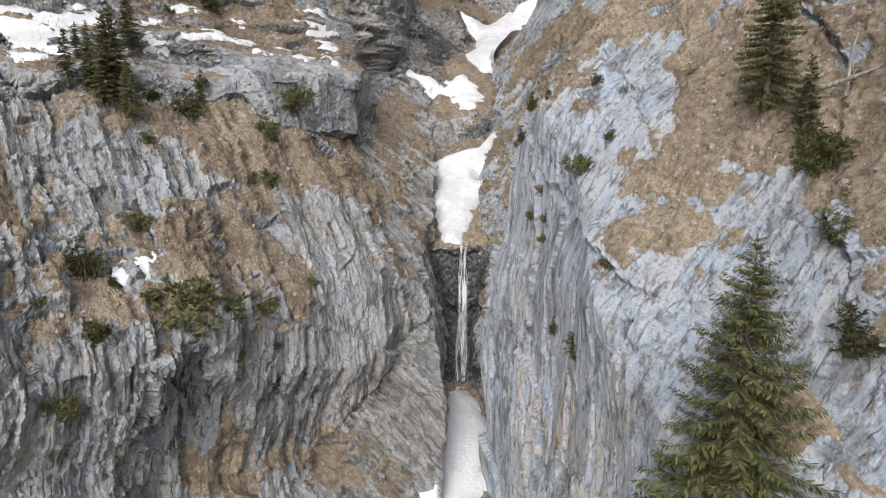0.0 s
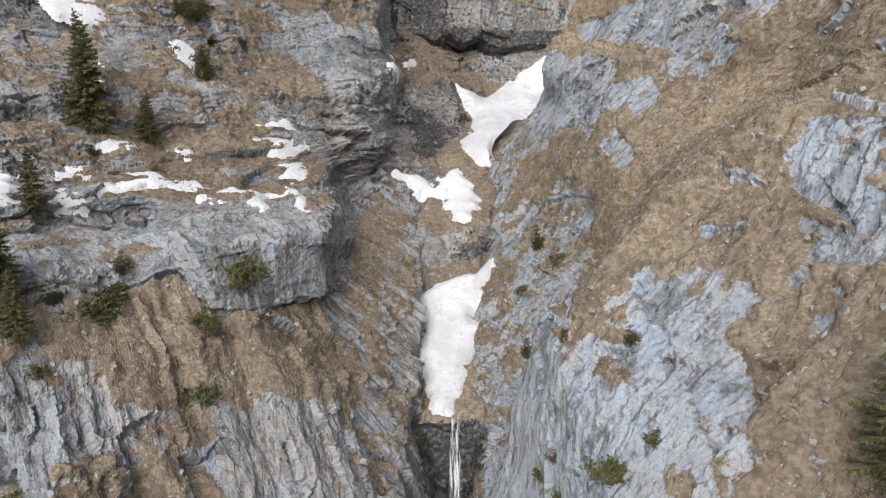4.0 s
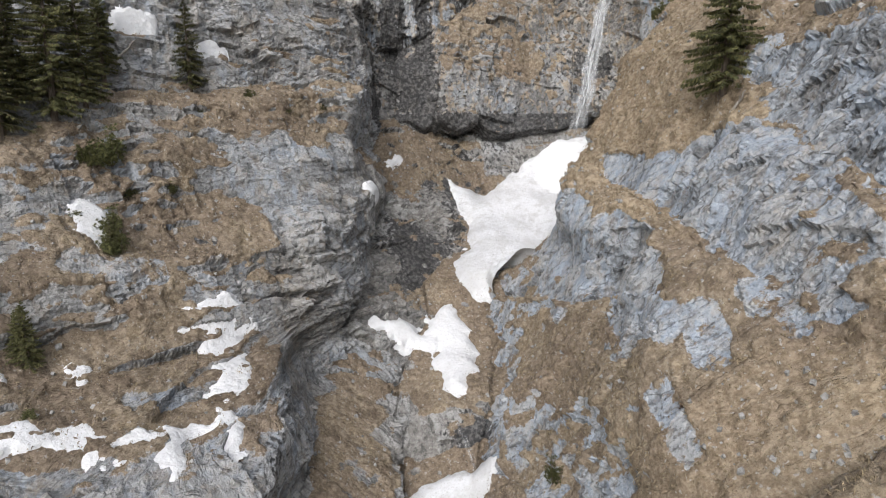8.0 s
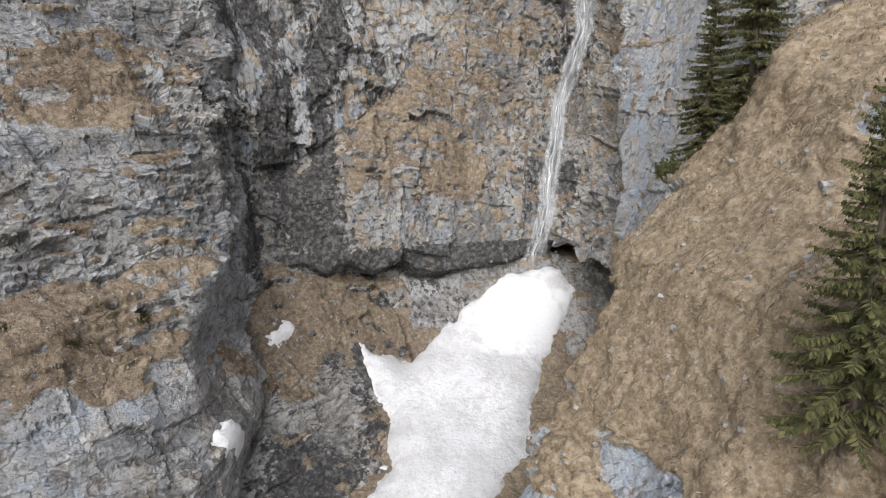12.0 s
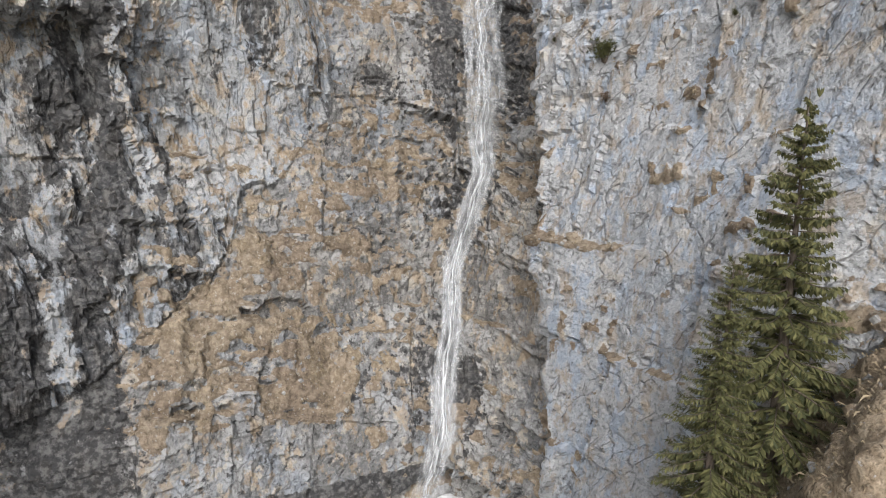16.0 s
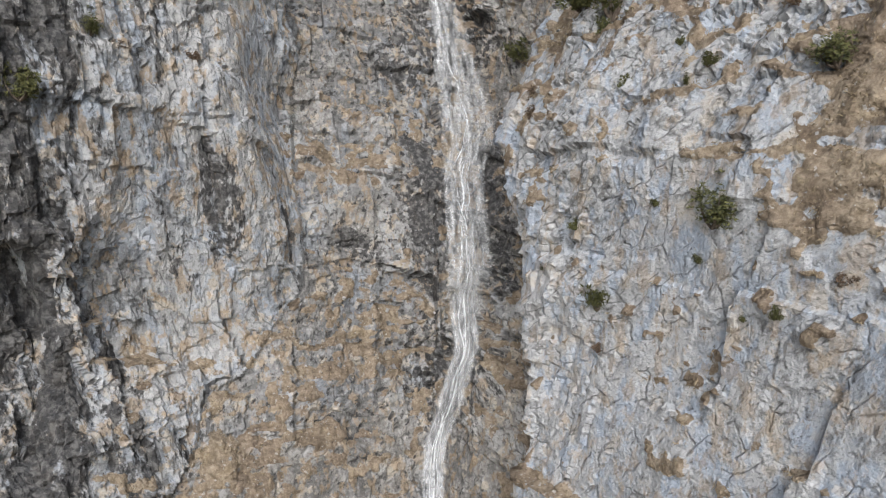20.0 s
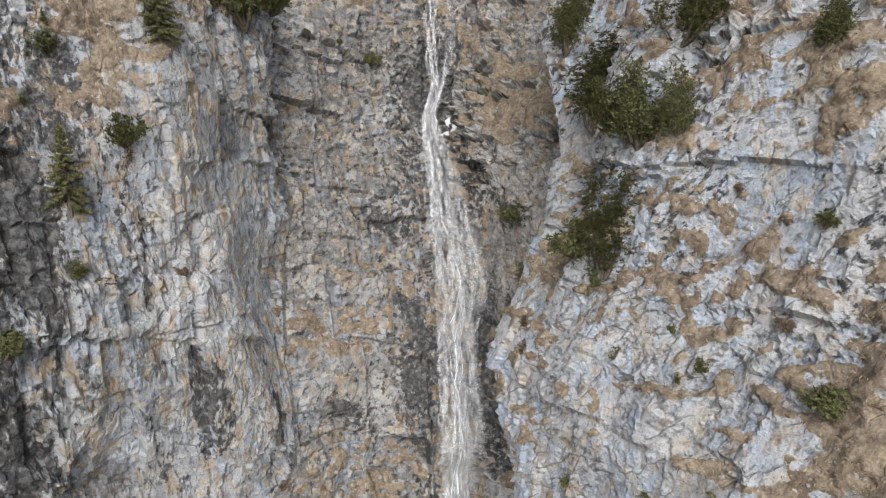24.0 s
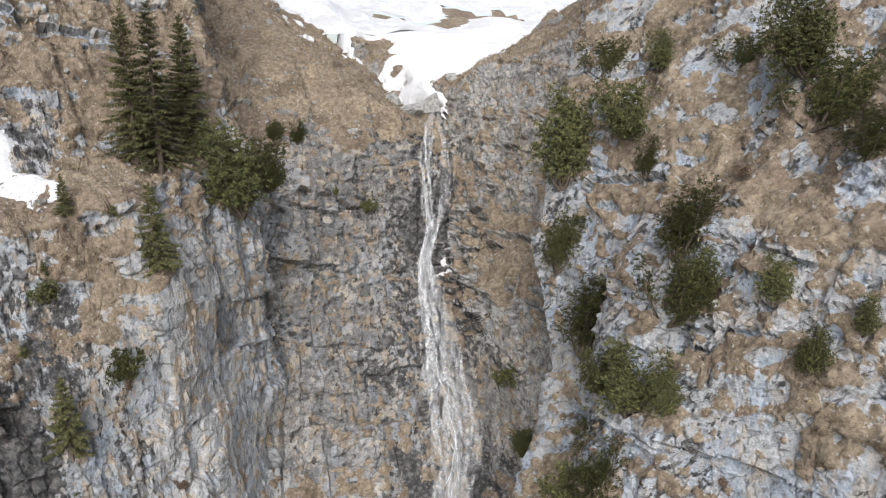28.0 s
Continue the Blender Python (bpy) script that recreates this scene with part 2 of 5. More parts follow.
def section(p, az, heights, outs, steep=0.8, sway=0.0, seed=5):
    """Height above a slope that faces az and whose section steps from out to out as it rises; sway: metres by which its ledges wander."""
    a = radians(az)
    z = p[:, 2]
    if sway:
        along = p[:, 0] * math.cos(a) + p[:, 1] * math.sin(a)
        q = np.stack((along / 7.0, p[:, 2] / 30.0, along * 0), 1)
        z = z + sway * (smooth_noise(q, seed) + 0.5 * smooth_noise(q * 2.7 + 9.1, seed + 1))
    return (p[:, 0] * math.sin(a) - p[:, 1] * math.cos(a) - np.interp(z, heights, outs)) * steep


def smin(a, b, k):
    h = np.clip(0.5 + 0.5 * (b - a) / k, 0, 1)
    return b + (a - b) * h - k * h * (1 - h)


REGIONS = ("gorge_floor", "left_foot", "left_cliff", "gully_flank", "dark_slope", "right_slope", "right_pillar", "right_wall", "back_wall", "fall_side", "left_headwall")


def solids(p):
    """Height above each of the rock bodies, in the order of REGIONS."""
    x, y, z = p[:, 0], p[:, 1], p[:, 2]
    floor_ = (z - np.interp(y, (-50, 20, 50, 60, 70, 75.5, 77.2, 77.8, 89, 97, 99, 105, 112, 116, 128, 135, 139, 142, 150),
                            (-25, -13, -4, 0, 3, 5, 6, 23.6, 29.8, 35, 38.5, 41, 44.5, 48, 52.5, 56, 60.5, 66, 67))) * 0.85
    foot = np.maximum(section(p, 45, (-20, 10, 15, 18, 23, 26, 30, 36, 38, 40, 42, 45, 48, 60), (-50, -50.4, -49.8, -48.0, -48, -49.7, -54.1, -58.8, -60.2, -62.6, -64.4, -68.2, -75, -150), sway=2.4),
                      np.maximum(slab(p, -1.0, 72, 15, 95, 0), slab(p, -6.5, 72, 28, 75, 40)))
    foot = foot + 3.0 * np.exp(-((x + 21.3) ** 2 + (y - 48.5) ** 2) / 6) * ramp(23 - z, 0, 3)
    left = -smin(-section(p, 45, (30, 35, 36.6, 37.2, 43.4, 44.6, 46, 48.5, 50, 53, 57, 60, 62, 66, 71, 72, 77, 82, 84, 90, 100, 130),
                              (-80, -68, -62.5, -60.6, -60.9, -63.2, -68, -73, -75.8, -78, -79.7, -82.8, -84.4, -86.2, -89, -92, -93.8, -95, -97.5, -101, -104, -118), sway=0.9)
                 - 3.4 * ramp(36.4 - (x + y) * 0.7071, 0, 2.4) * ramp(z, 34, 37) * ramp(48 - z, 0, 3),
                 -(x - np.interp(z, (30, 44, 47, 50, 58, 66, 80, 130), (-8.6, -8.4, -7.6, -6.3, -6.6, -7.2, -8.7, -11))
                   + ramp(104 - y, 0, 8) * np.interp(z, (44, 50, 60, 66), (0.9, 4.0, 3.5, 0)) - 1.5 * layers(np.stack((z * 0, y / 2.5, z), 1), 6.0, 3, 47, 0.6)) * 0.85, 1.2)
    flank = np.maximum(np.maximum(slab(p, -5.3, 87, 35, 57, 48), slab(p, -0.9, 74, 20, 92, 1)), slab(p, -4, 69, 25, 15, 25))
    dark = np.maximum(slab(p, -1.4, 123.5, 55.3, 46, 41), slab(p, -3, 100, 42, 20, 30))
    wave = 0.5 * smooth_noise(np.stack((x * 0, y / 3.0, z * 0), 1), 57)
    bench = 0
    for ys, zs, near, far in (((79.8, 84.5, 92.5, 99.5, 103), (59.4, 60.6, 61.1, 61.9, 63.6), 76, 106), ((69.8, 77.9, 82.8, 86.6), (64.5, 67.0, 68.2, 70.1), 65, 89)):
        drop = np.interp(y, ys, zs) + wave - z
        bench = bench + 1.2 * ramp(drop, -0.3, 0.5) * ramp(8 - drop, 0, 5) * ramp(y, near, near + 4) * ramp(far - y, 0, 3)
    right = np.maximum(-bench + section(p, -76, (-20, 15, 26, 33, 41, 48, 51, 57, 62, 69, 74, 77, 80, 85, 88, 95),
                               (-22, -23.2, -24.9, -28, -32, -34.2, -35.6, -39.2, -41.7, -45.3, -47.2, -50.6, -53.3, -55.5, -60, -78), sway=2.4, seed=15) + 1.8 * ramp(y, 92, 104) * ramp(62 - z, 0, 8),
                       np.minimum(np.minimum(slab(p, 15, 106.3, 62, -164, 3), slab(p, 10.6, 111, 53.3, 180, 40)),
                                  np.maximum(np.maximum(slab(p, 30, 115.6, 82, -164, 3), (72 + 1.0 * np.maximum(y - 109, 0) - z) * 0.7), (z - 84 + 0.9 * (y - 110) - (x - 30)) * 0.6)))
    pillar = np.maximum(np.maximum(section(p, -76, (-20, 12, 21, 27, 32, 37, 40, 42.4, 45.6, 49.5, 53, 58), (-19.4, -19.6, -19.5, -19.9, -21, -21.9, -22.3, -23.6, -26.6, -29.4, -34, -46), sway=2.2, seed=25),
                                   slab(p, 15.2, 42.6, 36.1, -53, 33)), slab(p, 8, 62.5, 30, -166, 5))
    wall = np.maximum(section(p, -74, (40, 82, 90, 100, 110, 116, 124, 130, 137, 142, 160, 190), (-62, -65.2, -66.6, -68, -69.5, -72, -74.2, -76, -77.7, -80.5, -90, -104), 0.95, sway=2.5, seed=35),
                      slab(p, 31, 137.5, 100, -164, -14))
    back = section(p, 12, (40, 58, 62, 66, 68, 76, 83, 92, 100, 106, 110, 118, 123, 132, 137, 141, 148, 156, 180),
                   (-136, -136, -138, -137.2, -133.6, -135.3, -138.8, -143.2, -147, -148.8, -152, -155.6, -158, -162, -164.8, -168.6, -176, -190, -232), 0.9, sway=2.2, seed=45)
    far = np.maximum(y - 181, 0)
    bowl = (z - 139.6 - 0.30 * far - 0.6 * np.maximum(np.abs(x - 39.2 - 0.42 * far) - 1.5 - 0.5 * far, 0)) * 0.8
    back = np.maximum(back, bowl)
    side = np.maximum(slab(p, 41.3, 165.7, 127.3, -63, 24), np.maximum(bowl - 3, 68.5 - z))
    head = np.maximum(section(p, 30, (40, 66, 68, 80, 90, 96, 102, 106, 114, 124, 131, 136, 138.5, 142, 145, 152, 160, 176),
                              (-128, -128, -124, -122, -122.6, -123.2, -123.6, -124, -124, -125.5, -127.8, -128.7, -134, -135.2, -136.6, -140, -143, -150), 0.9, sway=1.0, seed=55) + 2.8 * ramp(z, 86, 93) * ramp(105.5 - z, 0, 1.5) * ramp(2 - x, 0, 3),
                      np.maximum(slab(p, 15, 157.3, 122, 57, 12), slab(p, 18.5, 160, 125, 92, 8)))
    return floor_, foot, left, flank, dark, right, pillar, wall, back, side, head


# broad bulges and hollows: (x, y, z, metres out of the rock)
BULGES = ((-4, 70, 22, -2.3), (-7, 59, 12, 2.3), (-11, 97, 44, -1.7), (19, 91, 54, -1.8), (11, 51, 42, 1.8), (-21, 45, 25, 1.7), (8, 98, 41, 2.0), (16, 74, 52, 1.7), (27, 71, 62, -1.3), (-12, 106, 65, 1.1), (18, 50, 45, -1.1), (12, 95, 45, -1.4), (-10, 81, 43, -0.8), (-0.5, 75, 13, 1.6))
BULGES_HIGH = ((40, 156, 126, 3.7), (14, 154, 131, 2.1), (9, 151, 94, -2.0), (20, 163, 134, 2.2), (38, 136, 131, 1.9), (4, 148, 100, -2.2), (25, 154, 93, -1.7), (19, 146, 79, -1.7), (17, 160, 113, -1.7), (36, 135, 124, 2.0), (33, 137, 112, 1.5), (40, 129, 124, -1.4), (38, 144, 123, -1.1))


def ground(p):
    """Height above the bare mountain, with its large unevenness."""
    bodies = solids(p)
    f = bodies[0]
    for b in bodies[1:]:
        f = smin(f, b, 0.7)
    f = np.array(f)
    for x, y, z, out in BULGES + BULGES_HIGH:
        near = np.nonzero((np.abs(p[:, 1] - y) < 14) & (np.abs(p[:, 0] - x) < 14) & (np.abs(p[:, 2] - z) < 14))[0]
        if len(near):
            f[near] -= out * np.exp(-((p[near] - (x, y, z)) ** 2).sum(1) / 42)
    return f


def uneven(p):
    """The mountain with its broad swells."""
    return ground(p) + 0.6 * layers(p, 10.0, 2, 3)


def skin(lo, hi, cell, solid):
    """The surface of a solid, as quads, by surface nets on a lattice."""
    axes = [np.arange(a, b + cell, cell) for a, b in zip(lo, hi)]
    nx, ny, nz = (len(a) for a in axes)
    f = np.empty((nx, ny, nz), np.float32)
    yy, zz = np.meshgrid(axes[1], axes[2], indexing="ij")
    for i in range(0, nx, 8):
        xs = axes[0][i:i + 8]
        p = np.empty((len(xs), ny, nz, 3), np.float32)
        p[..., 0], p[..., 1], p[..., 2] = xs[:, None, None], yy, zz
        f[i:i + 8] = solid(p.reshape(-1, 3)).reshape(len(xs), ny, nz)
    inside = f < 0
    c = np.zeros((nx - 1, ny - 1, nz - 1), np.int8)
    for d in np.ndindex(2, 2, 2):
        c += inside[d[0]:nx - 1 + d[0], d[1]:ny - 1 + d[1], d[2]:nz - 1 + d[2]]
    cells = np.argwhere((c > 0) & (c < 8))
    index = np.full(c.shape, -1, np.int32)
    index[tuple(cells.T)] = np.arange(len(cells))
    total, count = np.zeros((len(cells), 3)), np.zeros(len(cells))
    corners = list(np.ndindex(2, 2, 2))
    for a in corners:
        for k in range(3):
            if a[k]:
                continue
            b = list(a)
            b[k] = 1
            fa, fb = f[tuple((cells + a).T)], f[tuple((cells + b).T)]
            cut = (fa < 0) != (fb < 0)
            t = np.where(cut, fa / np.where(cut, fa - fb, 1), 0)
            at = np.array(a, float) + np.zeros((len(cells), 3))
            at[:, k] += t
            total += at * cut[:, None]
            count += cut
    points = (cells + total / count[:, None]) * cell + np.array(lo)
    quads = []
    for k in range(3):
        u, v = (k + 1) % 3, (k + 2) % 3
        step = np.eye(3, dtype=int)
        size = [nx, ny, nz]
        a = inside[tuple(slice(1, size[m] - 1) if m != k else slice(0, size[m] - 1) for m in range(3))]
        b = inside[tuple(slice(1, size[m] - 1) if m != k else slice(1, size[m]) for m in range(3))]
        edges = np.argwhere(a != b)
        flip = a[tuple(edges.T)]
        for m in (u, v):
            edges[:, m] += 1
        ring = [index[tuple((edges - du * step[u] - dv * step[v]).T)] for du, dv in ((1, 1), (0, 1), (0, 0), (1, 0))]
        q = np.stack(ring, 1)
        q[~flip] = q[~flip][:, ::-1]
        quads.append(q)
    return points, np.concatenate(quads)


def finer(points, quads):
    """Every quad cut into four."""
    pairs = np.stack((quads, np.roll(quads, -1, 1)), 2).reshape(-1, 2)
    key = np.minimum(pairs[:, 0], pairs[:, 1]).astype(np.int64) * len(points) + np.maximum(pairs[:, 0], pairs[:, 1])
    unique, first, back = np.unique(key, return_index=True, return_inverse=True)
    n = len(points)
    mids = points[pairs[first]].mean(1)
    centres = points[quads].mean(1)
    e = n + back.reshape(-1, 4)
    c = n + len(mids) + np.arange(len(quads))
    parts = [np.stack((quads[:, i], e[:, i], c, e[:, i - 1]), 1) for i in range(4)]
    return np.concatenate((points, mids, centres)), np.concatenate(parts)


def normals(points, quads):
    d1, d2 = points[quads[:, 2]] - points[quads[:, 0]], points[quads[:, 3]] - points[quads[:, 1]]
    n = np.cross(d1, d2)
    out = np.stack([np.bincount(quads.ravel(), np.repeat(n[:, k], 4), len(points)) for k in range(3)], 1)
    return out / np.maximum(np.linalg.norm(out, axis=1, keepdims=True), 1e-9)


def settle(points, quads, solid, times=2):
    for _ in range(times):
        points = points - normals(points, quads) * np.clip(solid(points), -0.5, 0.5)[:, None] * 0.9
    return points


def sheet(name, points, quads, material, values=(), smooth=True, parent=None, soft=None):
    """A mesh object from arrays, with only the points that its quads use."""
    used, back = np.unique(quads.ravel(), return_inverse=True)
    points, quads = points[used], back.reshape(quads.shape)
    me = bpy.data.meshes.new(name)
    me.vertices.add(len(points))
    me.vertices.foreach_set("co", points.astype(np.float32).ravel())
    n, k = quads.shape
    me.loops.add(n * k)
    me.loops.foreach_set("vertex_index", quads.astype(np.int32).ravel())
    me.polygons.add(n)
    me.polygons.foreach_set("loop_start", np.arange(0, n * k, k, dtype=np.int32))
    me.polygons.foreach_set("use_smooth", np.full(n, smooth) if soft is None else soft)
    for key, value in dict(values).items():
        if value.ndim == 2:
            me.attributes.new(key, "FLOAT_VECTOR", "POINT").data.foreach_set("vector", value[used].astype(np.float32).ravel())
        else:
            me.attributes.new(key, "FLOAT", "POINT").data.foreach_set("value", value[used].astype(np.float32))
    me.update(calc_edges=True)
    me.materials.append(material)
    ob = new(name, me)
    ob.parent = parent
    return ob

# ---------- old snow: label, depth, spots ----------
SNOWS = []
SNOWS += [
    ("hard dirty snow cone below the lower waterfall", 0.7,
     ((2.4, 74.2, 4.8, 1.9), (2.4, 70.5, 3.2, 2.7), (2.0, 67.0, 2.2, 3.2), (1.4, 61.6, 1.2, 3.2), (1.0, 57.0, -1.0, 3.4), (1, 52, -3, 4))),
    ("old snow filling the gully above the lower waterfall", 0.9,
     ((6.6, 93.2, 34.9, 1.4), (4.6, 92.9, 32.3, 2.5), (2.1, 91.7, 31.6, 3.1), (-0.7, 92.3, 31.9, 1.0), (2.1, 88.2, 29.4, 3.0), (1.6, 84.3, 27.2, 2.9), (1.2, 81.7, 25.7, 2.2), (1.2, 79.2, 24.4, 1.2))),
    ("old snow on a step of the gully", 0.6,
     ((-5.0, 107.6, 45.6, 0.7), (-2.4, 108.5, 44.2, 1.1), (0.7, 108.2, 42.6, 1.8), (3.2, 112.9, 45.3, 1.3), (3.8, 109.6, 43.3, 2.4), (3.9, 106.1, 41.5, 2.4), (3.9, 103.1, 40.2, 1.9), (4.2, 100.8, 39.2, 1.0))),
]
SNOWS += [
    ("long tongue of old dirty snow below the upper waterfall", 0.9,
     ((3.9, 132.2, 57.9, 0.9), (5.7, 131.4, 55.8, 1.6), (7.5, 130.7, 54.0, 2.2), (12.7, 134.0, 55.5, 3.1), (18.7, 138.0, 59.4, 4.4), (23.7, 139.4, 61.2, 3.4), (26.5, 140.5, 64.0, 1.8),
      (20.5, 134, 56.5, 3.4), (9.8, 126.8, 52.1, 3.9), (16.3, 131.8, 54.4, 4.5), (17.4, 127.3, 52.2, 3.0), (8.0, 120.7, 49.8, 3.3), (13.0, 123.1, 50.7, 3.4), (5.9, 117.1, 48.4, 1.9), (7.4, 115.3, 47.4, 1.2))),
]
SNOWS += [
    ("snow band on the ledge of the limestone cliff", 0.3,
     ((-30.9, 73.0, 48.1, 1.6), (-30.0, 74.4, 48.4, 1.1), (-28.5, 75.5, 48.4, 0.9), (-26.4, 76.7, 48.4, 0.8), (-24.1, 78.5, 48.0, 1.2), (-21.8, 78.6, 47.3, 1.1), (-19.9, 78.4, 46.7, 1.3), (-17.1, 78.5, 46.1, 1.6), (-15.5, 81.3, 45.8, 1.6),
      (-13.7, 82.1, 45.9, 1.1), (-14.4, 84.1, 46.8, 0.8), (-14.7, 87.4, 47.9, 1.1), (-16.2, 90.1, 49.3, 1.1), (-17.3, 92.7, 52.1, 1.5), (-15.2, 93.5, 50.9, 1.0), (-19.4, 90.0, 51.6, 0.9))),
    ("snow on the slope above the limestone ledge", 0.4, ((-36.7, 88.9, 70.6, 2.4), (-35.4, 88.6, 68.6, 1.8), (-36.4, 85.5, 65.9, 1.7), (-34.9, 86.0, 64.5, 1.2))),
]
SNOWS += [
    ("wide snow patch among spruces on the ledge", 0.5, ((-42.5, 66, 49.8, 2.2), (-39.5, 65, 48.4, 2.3), (-37, 66, 48.2, 2.2), (-38.1, 60.6, 46.3, 1.4), (-36, 64.1, 47.2, 1.7), (-33.8, 67.5, 47.6, 1.8), (-32.5, 61.5, 45.6, 0.9), (-36, 69, 49.2, 2.2), (-31.7, 73.5, 48.8, 1.5))),
    ("narrow strip of snow on the rock edge", 0.3, ((-9.5, 91.2, 47.1, 0.9), (-9.3, 90.0, 46.7, 0.9), (-8.8, 88.3, 45.8, 0.8))),
    ("small snow patch on brown turf", 0.3, ((-24.9, 82.8, 50.3, 0.8), (-24.2, 83.1, 50.3, 0.5))),
    ("small snow patch on brown turf", 0.3, ((-30.6, 77.9, 51.3, 0.6), (-29.2, 79.0, 50.9, 0.8))),
    ("small snow patch among stones", 0.3, ((-31.7, 75.3, 49.9, 0.7), (-30.2, 75.7, 49.5, 0.6))),
    ("snow patch under a dark shrub", 0.3, ((-26.9, 91.0, 60.7, 1.2), (-27.2, 89.4, 59.6, 0.7))),
    ("small snow patch beside a spruce", 0.3, ((-31.9, 83.9, 59.1, 1.0), (-31.6, 83.3, 58.5, 0.7))),
    ("small flat snow patch on a rock step", 0.3, ((-29.7, 82.9, 56.8, 0.9), (-28.7, 84.0, 56.9, 0.7))),
    ("snow patch between dark spruces", 0.4, ((-27.6, 105.3, 77.8, 1.7), (-27.9, 104.1, 75.6, 1.3))),
]
SNOWS += [
    ("small snow patch beside a spruce trunk", 0.3, ((-22.3, 109.6, 75.6, 0.9), (-21.8, 109.8, 75.4, 0.7))),
    ("snow lens at the foot of the nose", 0.35, ((-5.6, 112.7, 60.1, 0.9), (-5.4, 113.4, 59.2, 1.0))),
    ("tiny snow scrap on brown turf", 0.2, ((-3.7, 130.0, 62.4, 0.6), (-4.6, 128.8, 62.1, 0.5))),
    ("small snow patch among shrubs", 0.3, ((-24.2, 49.1, 27.9, 0.8), (-23.7, 49.7, 27.9, 0.7))),
    ("snow on a grassy shelf below a cliff", 0.5, ((0.5, 154.6, 139.4, 2.4), (2.6, 154.0, 139.0, 2.1), (4.2, 153.6, 138.4, 1.5))),
    ("tiny snow scrap beside the waterfall", 0.2, ((37.6, 170.0, 124.9, 0.6), (37.3, 170.3, 125.3, 0.5))),
    ("broken ice in the dark chimney", 0.3, ((-9.4, 134.5, 71.0, 0.7), (-9.2, 132.4, 68.9, 0.7), (-8.6, 131.2, 67.4, 0.8), (-9.2, 129.0, 66.2, 0.6))),
]
SNOWS += [
    ("snow filling the valley above the waterfall lip", 0.8, ((40.0, 184, 141, 1.8), (41, 187, 142, 3), (42.3, 190, 143, 5.5), (44.5, 195, 145, 9.5), (47, 201, 147, 13.5), (49, 206, 148, 17))),
    ("snow bank on the flank of the upper valley", 0.6, ((35, 190, 146.5, 1.2), (32.5, 194, 149.5, 1.8), (29.5, 199, 153.5, 2.5), (27.5, 204, 156, 3))),
    ("snow bank on the flank of the upper valley", 0.6, ((51, 193, 148, 1.5), (57, 197, 151, 2.2), (58, 201, 152, 2.6))),
]




def blob(p, x, y, z, r):
    """1 at a place, falling to 0 about r metres away."""
    return np.exp(-((p[:, 0] - x) ** 2 + (p[:, 1] - y) ** 2 + (p[:, 2] - z) ** 2) / (r * r))


FACING = (0, 45, 45, 57, 46, -76, -76, -74, 12, -63, 30)


def share(body, **parts):
    """For every place the number given for the rock body it belongs to, 0 for the rest."""
    table = np.zeros(len(REGIONS), np.float32)
    for name, value in parts.items():
        table[REGIONS.index(name)] = value
    return table[body]


def crest(p, seed):
    """Sharp ridges, 0 to 1."""
    return 1 - np.abs(smooth_noise(p, seed)) * 1.6


def calm(p):
    """1 where deep snow lies, falling to 0 beyond its edge."""
    out = np.zeros(len(p), np.float32)
    for _, deep, spots in SNOWS:
        for x, y, z, r in spots if deep > 0.55 else ():
            near = np.nonzero((np.abs(p[:, 1] - y) < r + 2) & (np.abs(p[:, 0] - x) < r + 2))[0]
            d = np.linalg.norm(p[near] - (x, y, z), axis=1)
            out[near] = np.maximum(out[near], ramp(r + 1.6 - d, 0, 1.8))
    return out


def marked(p):
    """From -0.5 where rock lies bare to 0.5 where turf covers it."""
    out = np.zeros(len(p), np.float32)
    for sign, places in ((0.5, LUSH_FOOT + LUSH_CLIFF + LUSH_SLOPE + LUSH_TOP + LUSH_HIGH + LUSH_RIDGE), (-0.5, BARREN_FOOT + BARREN_CLIFF + BARREN_SLOPE + BARREN_RIDGE)):
        for x, y, z, r in places:
            near = np.nonzero((np.abs(p[:, 1] - y) < 2 * r) & (np.abs(p[:, 0] - x) < 2 * r))[0]
            out[near] += sign * blob(p[near], x, y, z, r)
    return np.clip(out, -0.5, 0.5)


